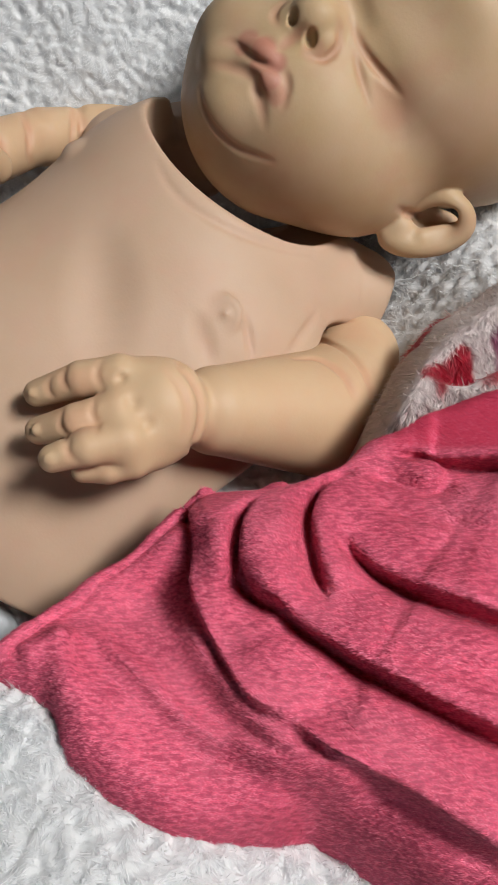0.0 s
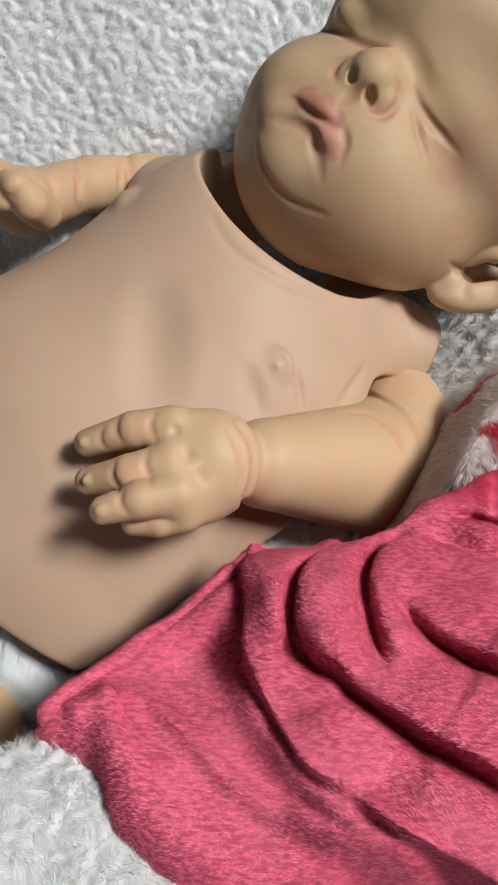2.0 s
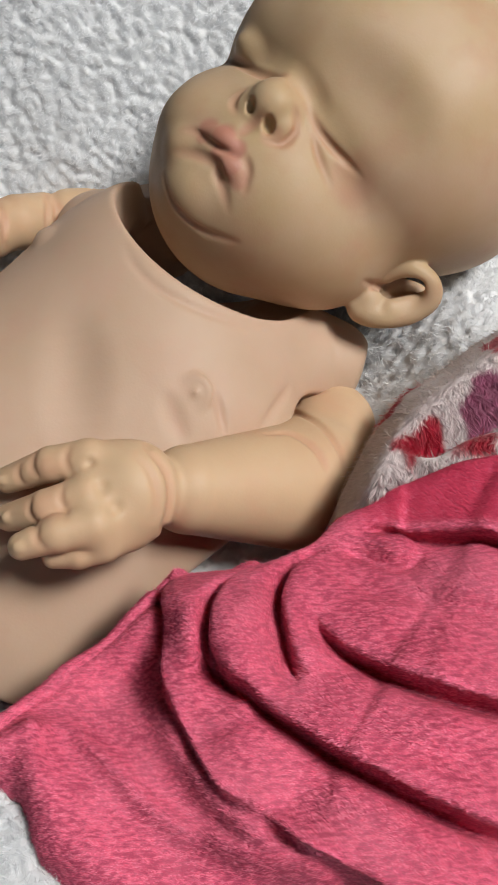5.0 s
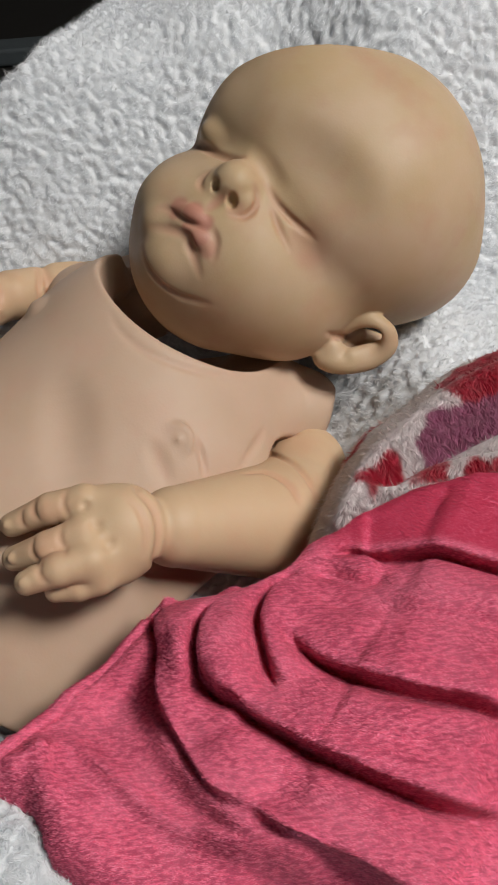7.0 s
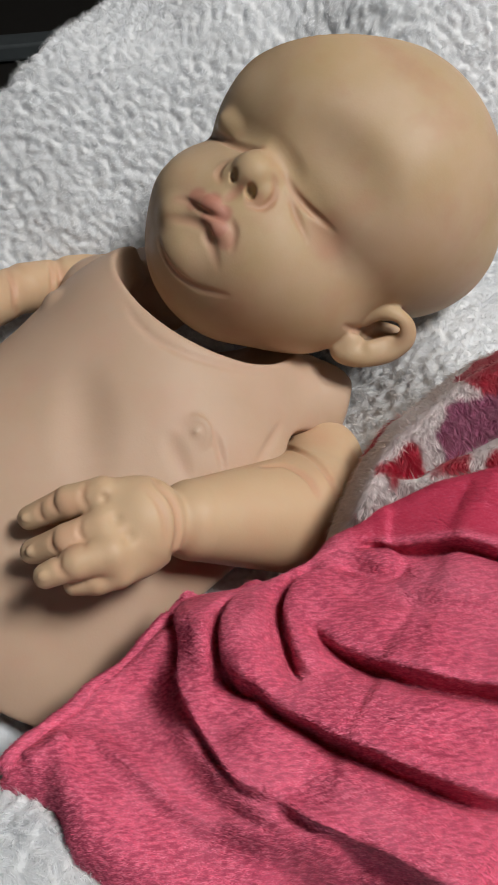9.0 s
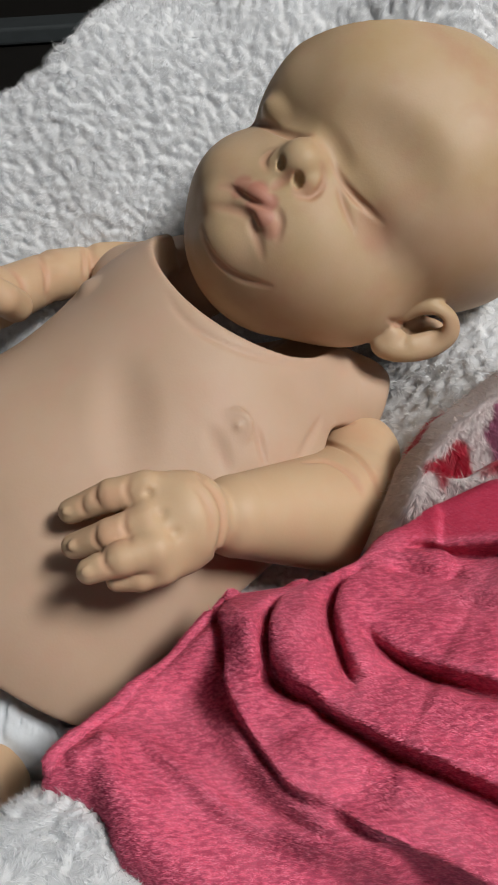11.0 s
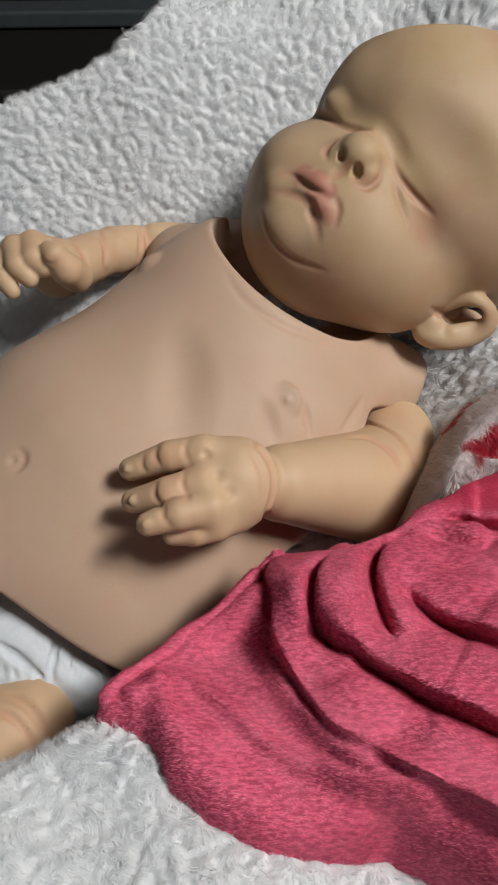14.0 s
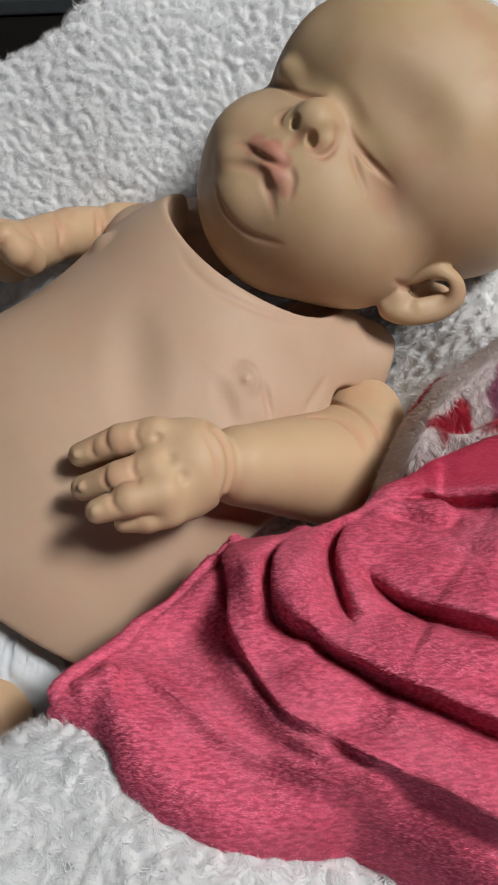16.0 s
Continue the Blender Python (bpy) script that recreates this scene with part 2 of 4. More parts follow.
    def skin(self):
        f = self.f
        inside = f < 0
        count = np.zeros(np.array(f.shape) - 1, np.int8)
        for dx in (0, 1):
            for dy in (0, 1):
                for dz in (0, 1):
                    count += inside[dx:f.shape[0] - 1 + dx, dy:f.shape[1] - 1 + dy, dz:f.shape[2] - 1 + dz]
        ci = np.argwhere((count > 0) & (count < 8))
        index = np.full(count.shape, -1, np.int64)
        index[tuple(ci.T)] = np.arange(len(ci))
        total, hits = np.zeros((len(ci), 3)), np.zeros(len(ci))
        corner = [(0, 0, 0), (1, 0, 0), (0, 1, 0), (1, 1, 0), (0, 0, 1), (1, 0, 1), (0, 1, 1), (1, 1, 1)]
        value = [f[tuple((ci + c).T)] for c in corner]
        for i in range(8):
            for axis in range(3):
                if corner[i][axis] == 0:
                    j = i + (1 << axis)
                    cross = (value[i] < 0) != (value[j] < 0)
                    t = np.where(cross, value[i] / np.where(cross, value[i] - value[j], 1), 0)
                    p = np.repeat(np.array([corner[i]], float), len(ci), 0)
                    p[:, axis] += t
                    total += p * cross[:, None]
                    hits += cross
        verts = self.low + self.step * (ci + total / hits[:, None])
        faces = []
        for axis in range(3):
            a = [slice(None)] * 3
            b = [slice(None)] * 3
            a[axis], b[axis] = slice(0, -1), slice(1, None)
            flip = inside[tuple(a)] != inside[tuple(b)]
            e = np.argwhere(flip)
            u, v = (axis + 1) % 3, (axis + 2) % 3
            e = e[(e[:, u] > 0) & (e[:, v] > 0) & (e[:, u] < count.shape[u]) & (e[:, v] < count.shape[v])]
            out = inside[tuple(e.T)]
            du, dv = np.eye(3, dtype=int)[u], np.eye(3, dtype=int)[v]
            q = np.stack([index[tuple((e - du - dv).T)], index[tuple((e - dv).T)], index[tuple(e.T)], index[tuple((e - du).T)]], 1)
            q[~out] = q[~out][:, ::-1]
            faces.append(q[(q >= 0).all(1)])
        return verts, np.concatenate(faces)


def mesh_from(name, verts, faces, smooth=True):
    me = bpy.data.meshes.new(name)
    verts, faces = np.asarray(verts, np.float32), np.asarray(faces, np.int32)
    me.vertices.add(len(verts))
    me.vertices.foreach_set("co", verts.ravel())
    n = faces.shape[1]
    me.loops.add(faces.size)
    me.loops.foreach_set("vertex_index", faces.ravel())
    me.polygons.add(len(faces))
    me.polygons.foreach_set("loop_start", np.arange(0, faces.size, n, dtype=np.int32))
    me.polygons.foreach_set("use_smooth", np.full(len(faces), smooth))
    me.update(calc_edges=True)
    me.validate()
    return me


def part(name, bm, material, parent=None, label=""):
    me = bpy.data.meshes.new(name)
    bm.to_mesh(me)
    bm.free()
    me.materials.append(material)
    ob = new(name, me)
    ob.parent = parent
    return tagged(ob, label)


def to_line(x, y, points):
    """Distance from each (x, y) to a line of points, signed: plus on its left; and how far along, 0 to 1."""
    best, signed, along = np.full(x.shape, 1e9), np.zeros(x.shape), np.zeros(x.shape)
    n = len(points) - 1
    for i in range(n):
        (ax, ay), (bx, by) = points[i], points[i + 1]
        vx, vy = bx - ax, by - ay
        t = np.clip(((x - ax) * vx + (y - ay) * vy) / (vx * vx + vy * vy), 0, 1)
        dx, dy = x - ax - t * vx, y - ay - t * vy
        d = np.hypot(dx, dy)
        side = np.where(vx * dy - vy * dx >= 0, 1.0, -1.0)
        better = d < best
        best, signed, along = np.where(better, d, best), np.where(better, side * d, signed), np.where(better, (i + t) / n, along)
    return signed, along


def step01(t):
    t = np.clip(t, 0, 1)
    return t * t * (3 - 2 * t)


def curve_through(points, per=8):
    """A smooth line through the points."""
    p = [np.array(q, float) for q in points]
    p = [2 * p[0] - p[1], *p, 2 * p[-1] - p[-2]]
    out = []
    for i in range(1, len(p) - 2):
        for t in np.arange(per) / per:
            out.append(0.5 * (2 * p[i] + (p[i + 1] - p[i - 1]) * t + (2 * p[i - 1] - 5 * p[i] + 4 * p[i + 1] - p[i + 2]) * t ** 2
                              + (3 * p[i] - p[i - 1] - 3 * p[i + 1] + p[i + 2]) * t ** 3))
    out.append(p[-2])
    return [tuple(float(c) for c in q) for q in out]


def lumpy(x, y, scale, seed, octaves=3):
    """Smooth random waves, about -1 to 1."""
    rng = np.random.RandomState(seed)
    total = np.zeros(np.shape(x))
    for o in range(octaves):
        for i in range(5):
            a, ph = rng.uniform(0, 2 * math.pi, 2)
            fr = 2 ** o / scale * rng.uniform(0.7, 1.4)
            total = total + 0.5 ** o * np.sin((x * math.cos(a) + y * math.sin(a)) * fr * 2 * math.pi + ph)
    return total / 4.5

# ---- the fleece throw, draped over a raised edge behind ----
def fleece_height(x, y):
    ye = y - 0.12 * (x + 0.07)
    h = 0.498 + 0.170 * step01((ye - 0.330) / 0.143)
    h = h + 0.05 * step01((x - 0.045) / 0.08) * step01((y - 0.12) / 0.08)
    h = h + 0.040 * step01((0.108 + 0.024 * np.exp(-((x + 0.083) / 0.024) ** 2) - y) / 0.030) * step01((0.03 - x) / 0.06)
    h = h + 0.030 * step01((0.10 - y) / 0.05) * step01((x + 0.03) / 0.06)
    h = h - 0.028 * np.exp(-(((x + 0.12) / 0.05) ** 2 + ((y - 0.15) / 0.045) ** 2) ** 2)
    # the far left rim falls away behind
    sd, _ = to_line(x, y, [(-0.55, 0.30), (-0.163, 0.421), (-0.125, 0.434), (-0.100, 0.442), (-0.078, 0.460), (-0.060, 0.490), (-0.042, 0.525), (-0.005, 0.60), (0.60, 0.68)])
    h = h - 0.16 * step01((sd + 0.005) / 0.045)
    return h + 0.005 * lumpy(x, y, 0.12, 3, 2)


def build_fleece():
    step = 0.0010
    # even steps along the slope, so that the tufts keep their size where it rises
    run = np.arange(-0.02, 0.6001, 0.0005)
    length = np.concatenate([[0], np.cumsum(np.hypot(0.0005, np.diff(fleece_height(np.full(run.shape, -0.05), run))))])
    gx, gs = np.meshgrid(np.arange(-0.26, 0.28, step), np.arange(0, length[-1], step), indexing="ij")
    gy = np.interp(gs, length, run)
    nx, ny = gx.shape
    base = np.stack([gx, gy, fleece_height(gx, gy)], -1)
    face_up = np.cross(np.gradient(base, axis=0), np.gradient(base, axis=1))
    face_up /= np.linalg.norm(face_up, axis=2)[:, :, None]
    # tufts: each is a soft mound in the backing and a lock of fibres that leans over its neighbours
    rng = np.random.RandomState(4)
    gap = 0.0040
    tx, ts = np.meshgrid(np.arange(-0.225, 0.225, gap), np.arange(0.004, length[-1] - 0.004, gap), indexing="ij")
    tx, ts = (a.ravel() + rng.uniform(-0.5, 0.5, a.size) * gap for a in (tx, ts))
    ty = np.interp(ts, length, run)
    n = len(tx)
    ix, iy = ((tx + 0.26) / step).astype(int), (ts / step).astype(int)
    nrm = face_up[ix, iy]
    turn = 2.2 * lumpy(tx, ts, 0.04, 41, 2) * math.pi + rng.normal(0, 0.6, n)
    heading = np.stack([np.cos(turn), np.sin(turn) - 0.5], -1)
    heading /= np.linalg.norm(heading, axis=1)[:, None] + 1e-6
    way = np.stack([heading[:, 0], heading[:, 1], np.zeros(n)], -1)
    way -= nrm * (way * nrm).sum(1)[:, None]
    way /= np.linalg.norm(way, axis=1)[:, None] + 1e-6
    pile = np.zeros(gx.shape)
    tall = rng.uniform(0.0020, 0.0040, n)
    long_axis, short_axis = rng.uniform(0.0032, 0.0050, n), rng.uniform(0.0020, 0.0030, n)
    for k in range(n):
        # a petal of wool, highest towards its tip
        s = (slice(max(ix[k] - 5, 0), ix[k] + 7), slice(max(iy[k] - 5, 0), iy[k] + 7))
        dx, dy = gx[s] - tx[k], gs[s] - ts[k]
        u, v = dx * heading[k, 0] + dy * heading[k, 1], dy * heading[k, 0] - dx * heading[k, 1]
        round_off = np.sqrt(np.clip(1 - (u / long_axis[k]) ** 2 - (v / short_axis[k]) ** 2, 0, 1))
        pile[s] = np.maximum(pile[s], tall[k] * round_off * (0.62 + 0.38 * u / long_axis[k]))
    pile[1:-1] = (pile[:-2] + 8 * pile[1:-1] + pile[2:]) / 10
    pile[:, 1:-1] = (pile[:, :-2] + 8 * pile[:, 1:-1] + pile[:, 2:]) / 10
    co = base + face_up * pile[:, :, None]
    idx = np.arange(nx * ny).reshape(nx, ny)
    q = np.stack([idx[:-1, :-1], idx[1:, :-1], idx[1:, 1:], idx[:-1, 1:]], -1).reshape(-1, 4)
    me = mesh_from("fleece_throw", co.reshape(-1, 3), q)
    me.materials.append(FLEECE)
    ob = tagged(new("fleece_throw", me), "white curly sherpa fleece throw draped under the doll", "blanket")
    # the fibres of each lock: rooted round the tuft, drawn together towards its curled tip
    hidden = (ty > 0.17) & (ty < 0.30) & (tx > -0.07) & (tx < 0.045)
    who = np.repeat(np.nonzero(~hidden)[0], 34)
    m = len(who)
    long_pile = 1 + 0.45 * step01((0.12 - ty[who]) / 0.03)
    ang, rad = rng.uniform(0, 2 * math.pi, m), 0.0042 * np.sqrt(rng.uniform(0, 1, m))
    rx, rs = tx[who] + rad * np.cos(ang), ts[who] + rad * np.sin(ang)
    jx, jy = np.clip((rx + 0.26) / step, 0, nx - 1).astype(int), np.clip(rs / step, 0, ny - 1).astype(int)
    p, up = co[jx, jy] + rng.uniform(-0.5, 0.5, (m, 1)) * step * np.array([1.0, 0, 0]), nrm[who]
    tip = base[ix, iy][who] + up * (tall[who] + 0.0014)[:, None] + way[who] * (0.0026 * long_pile)[:, None]
    lean = (tip - p) * rng.uniform(0.2, 0.75, (m, 1)) + up * rng.uniform(0.0001, 0.0013, (m, 1)) + rng.normal(0, 0.00050, (m, 3)) * long_pile[:, None]
    flat = np.cross(lean, up + rng.normal(0, 0.5, (m, 3)))
    flat /= np.linalg.norm(flat, axis=1)[:, None] + 1e-9
    thick = rng.uniform(0.00008, 0.00018, (m, 1))
    low = p - up * 0.0003
    w = np.stack([low - flat * thick, low + flat * thick, p + lean], 1).reshape(-1, 3)
    wme = mesh_from("wisp", w, np.arange(3 * m).reshape(-1, 3))
    wme.materials.append(WISP)
    wisp = tagged(new("wisp", wme), "curled white fibres of pile", kind="stuff")
    wisp.parent = ob


build_fleece()

# ---- the vinyl doll: one solid figure, modelled in millimetres in its own leaning frame ----
def doll_head():
    c = Clay((-75, -5, -115), (165, 185, 75), 0.8)
    c.ball((102.6, 132.5, -41.0), 65.5, 2)
    c.ball((82.8, 155.4, -28.0), 49.1, 12)
    c.ball((107.6, 149.9, -33.5), 43.1, 14)
    c.ball((128.0, 112.4, -52.2), 40.8, 12)
    c.ball((40.8, 106.1, -32.7), 49.1, 10)
    c.ball((66.5, 84.6, -31.4), 33.8, 12)
    c.ball((23.0, 127.5, -31.0), 24.0, 10)
    c.ball((12.8, 97.4, -10.5), 14.3, 6)
    # the full cheeks and the brow over the far eye
    c.ball((50.0, 92.0, -14.0), 24.0, 14)
    c.ball((16.0, 124.0, -11.0), 15.0, 10)
    c.ball((41.5, 157.0, -21.0), 12.5, 8)
    c.ball((52.0, 164.0, -14.0), 15.0, 12)
    # eye hollow, then the closed lid
    c.groove([(60.4, 140.7, 2.1), (75.4, 129.5, 1.8), (90.1, 113.1, 1.4), (97.0, 95.9, 1.0)], 9, 16, 1.30)
    c.ball((79.5, 114.0, 1.0), (16.5, 9.5, 8.6), 6, (0, 0, -46))
    c.ball((40.0, 152.0, -7.5), (10.5, 5.5, 6.0), 5, (0, 0, -38))
    # nose
    c.limb((64.6, 139.9, -8.7), (52.0, 128.2, 7.1), 5.6, 6.8, 8)
    c.ball((45.2, 124.8, 10.6), 10.1, 5)
    c.ball((49.3, 116.0, 10.2), 6.8, 2.5)
    c.ball((35.6, 126.6, 5.6), 5.8, 3)
    # pad under the mouth corner, chin pad
    c.ball((10.5, 112.8, -1.5), 8.0, 5)
    c.ball((14.5, 95.5, -5.0), (12.5, 12.0, 14.6), 7, (0, 0, -50))
    # lips
    c.ball((31.5, 119.3, -5.6), 9.3, 7)
    c.chain(curve_through([(13.5, 117.4, 3.0), (20.5, 114.8, 7.8), (26.5, 111.6, 11.8), (31.5, 106.6, 12.2)], 4), list(0.9 + 2.4 * np.sin(np.linspace(0.1, 2.5, 13))), 2.5)
    c.chain(curve_through([(21.5, 105.6, 9.0), (27.0, 102.6, 12.0), (31.4, 98.4, 11.6), (31.2, 92.2, 9.0)], 4), list(1.8 + 2.0 * np.sin(np.linspace(0.3, 3.0, 13))), 2.0)
    c.groove([(9.0, 117.6, 4.1), (14.2, 116.4, 10.3), (18.1, 112.9, 19.1), (21.9, 109.7, 19.0), (25.7, 107.0, 17.0), (29.0, 105.2, 17.0), (33.5, 103.4, 17.0)], 1.4, 1.2, 0.15)
    c.groove([(5.0, 108.9, 2.4), (12.5, 107.7, 7.4), (19.2, 104.9, 12.3), (23.0, 101.2, 15.0), (24.4, 96.9, 12.2), (26.0, 90.9, 10.3), (27.0, 83.8, 9.0)], 1.9, 2.6, 0.25)
    c.groove([(34.3, 104.5, 12.0), (35.6, 98.5, 12.0), (33.8, 90.5, 12.0)], 1.3, 2.0, 0.3)
    c.dimple((43.6, 115.6, 19.3), (2.5, 3.6, 5.6), 0.8)
    c.dimple((36.4, 123.4, 19.5), (2.0, 3.2, 5.4), 0.8)
    c.groove([(40.5, 118.5, 10.0), (36.0, 115.5, 10.0), (31.5, 112.6, 10.0)], 2.2, 3.0, 0.75)
    # nose wings, chin, cheek and lid creases
    c.groove([(54.6, 121.6, 1.6), (54.2, 114.1, 1.5), (48.6, 108.9, 1.4), (41.6, 110.6, 1.5)], 1.4, 1.6, 0.1)
    c.groove([(30.4, 122.0, 1.6), (29.9, 127.2, 1.5), (34.0, 132.3, 1.4)], 1.2, 1.6, 0.2)
    c.groove([(0.6, 101.5, -7.8), (2.6, 94.4, -8.1), (6.0, 88.2, -8.3), (11.5, 82.6, -8.3), (18.0, 78.4, -8.3), (24.5, 75.6, -8.3), (30.5, 73.2, -8.4)], 1.4, 2.0, 0.25)
    c.groove([(52.5, 138.3, 2.0), (58.8, 129.6, 1.8), (64.4, 118.9, 1.6)], 3.2, 5, 0.75)
    c.groove([(59.0, 124.6, 1.7), (63.0, 115.4, 1.4), (68.2, 108.9, 1.2), (73.5, 103.7, 1.2), (80.0, 97.0, 1.0)], 1.7, 1.3, 0.0)
    c.groove([(61.0, 114.4, 1.5), (63.2, 105.2, 1.3), (67.9, 94.4, 1.1)], 1.2, 2.2, 0.35)
    c.groove([(25.0, 155.0, -6.7), (31.2, 149.4, -6.7), (37.0, 142.8, -6.9), (44.5, 137.8, -6.9), (50.0, 137.4, -6.9)], 2.1, 1.6, 0.1)
    # ear: the shell, its rolled rim, the inner fold and the hollow
    c.ball((98.9, 55.9, -38.3), (17.6, 8.5, 4.5), 4, (0, 0, 12))
    rim = curve_through([(91.7, 60.6, -35.5), (98.4, 65.6, -28.2), (106.3, 67.2, -23.7), (114.4, 61.6, -24.7), (115.0, 54.2, -27.5), (106.7, 48.9, -30.3), (94.1, 48.0, -30.3), (84.5, 51.0, -31.1)], 4)
    c.chain(rim, [2.0 + 1.4 * min(1, i / 10) + 1.9 * max(0, (i - 18) / 10) for i in range(len(rim))], 3)
    c.ball((103.5, 58.8, -28.5), (10.5, 4.6, 9.0), 3, (0, 0, 16), -1)
    c.limb((111.0, 55.4, -30.0), (97.5, 51.6, -28.0), 2.6, 3.4, 3)
    c.ball((88.6, 55.6, -29.3), 5.4, 3)
    c.ball((94.0, 53.2, -30.5), 3.2, 2)
    c.groove([(85.0, 60.5, -30.0), (93.5, 60.5, -30.0), (101.0, 62.5, -30.0)], 1.6, 1.5, 0.2)
    return c.skin(), c.creases


def doll_body():
    c = Clay((-185, -170, -125), (115, 135, 65), 1.2)
    c.ball((-16.6, 42.8, -55.4), (82.6, 62.3, 60), 4, (0, 0, 45))
    c.ball((-76.5, -24.3, -33.9), (83.3, 73.6, 58), 30, (0, 0, 54))
    c.limb((-3.3, -4.8, -55.4), (-70.0, -77.0, -28.6), 69.5, 65.2, 30)
    c.limb((-88.2, -32.9, -35.7), (-136.7, -64.4, -19.6), 62.4, 54.3, 30)
    c.limb((35.2, 39.6, -53.6), (73.8, 29.8, -65.2), 29.6, 18.7, 16)
    c.limb((8.5, 20.2, -50.0), (72.1, 25.3, -62.5), 29.3, 18.1, 16)
    c.limb((-39.3, 93.4, -89.3), (-6.9, 100.5, -105.4), 24.5, 20.7, 12)
    # cut edges of the breastplate: the flank, the waist, the arm opening
    c.slab((-12.0, -79.1, 35.7), (0.57, -0.82, -0.05), 3)
    c.slab((-78.9, -91.3, 35.7), (-0.57, -0.82, -0.1), 3)
    c.slab((86.7, 23.2, -50.9), (0.93, -0.35, 0.05), 2)
    c.ball((68.9, -13.6, -35.7), 27.8, 2, sign=-1)
    # neck opening
    c.ball((35.2, 100.7, -27.4), 57.2, 3, sign=-1)
    c.ball((29.1, 111.1, -62.9), 44.1, 4, sign=-1)
    c.ball((3.8, 89.3, -67.9), 18.7, 2, sign=-1)
    c.ball((27.2, 71.9, -72.8), 18.7, 2, sign=-1)
    # the hollow under the breastplate
    c.limb((20.0, 82.0, -52.0), (-8.0, 62.0, -62.0), 33.0, 30.0, 2, -1)
    c.limb((34.0, 96.0, -82.0), (2.0, 76.0, -84.0), 33.0, 30.0, 2, -1)
    # the shoulder plates stand past the opening
    c.ball((-8.6, 102.0, -102.7), 20.2, 14)
    c.limb((34.8, 26.9, -48.2), (70.4, 28.1, -58.9), 16.9, 15.0, 12)
    c.groove([(-36.6, 47.8, 0.0), (-31.9, 24.4, 0.0), (-27.5, -1.6, 0.0)], 7, 14, 1.25)
    # navel
    c.groove([(-105.5, -10.6, 26.8), (-100.2, -11.6, 26.8), (-98.3, -15.5, 26.8), (-101.2, -19.3, 26.8), (-106.0, -19.3, 26.8)], 1.9, 1.6)
    c.dimple((-103.1, -15.5, 26.8), 1.6, 2)
    # the raised seam along the neck opening
    c.groove([(-14.5, 74.0, 0.0), (-10.5, 65.5, 0.0), (-2.0, 56.5, 0.0), (10.5, 49.4, 0.0), (23.5, 44.6, 0.0), (38.0, 42.0, 0.0), (52.0, 42.0, 0.0)], 1.1, 2.2, 0.45)
    # nipples, ribs and the folds towards the armpit
    z = c.skin_at((14.5, 13.6, 0.0))
    c.ball((14.5, 13.6, z - 0.9), (7.6, 7.6, 1.6), 1.8)
    c.ball((15.0, 13.6, z + 0.5), 1.5, 1.4)
    c.ball((-51.3, 79.5, -27.0), 6.6, 4)
    c.groove([(22.9, 14.0, 0.0), (24.6, 6.0, 0.0), (26.8, -6.0, 0.0)], 1.7, 1.6, 0.15)
    c.groove([(5.0, 11.5, 0.0), (7.4, 3.0, 0.0), (10.5, -5.0, 0.0)], 2.0, 6, 1.25)
    c.groove([(54.2, 17.0, 0.0), (47.0, 7.0, 0.0), (41.0, -2.0, 0.0)], 2.0, 2.5, 0.3)
    return c.skin(), c.creases


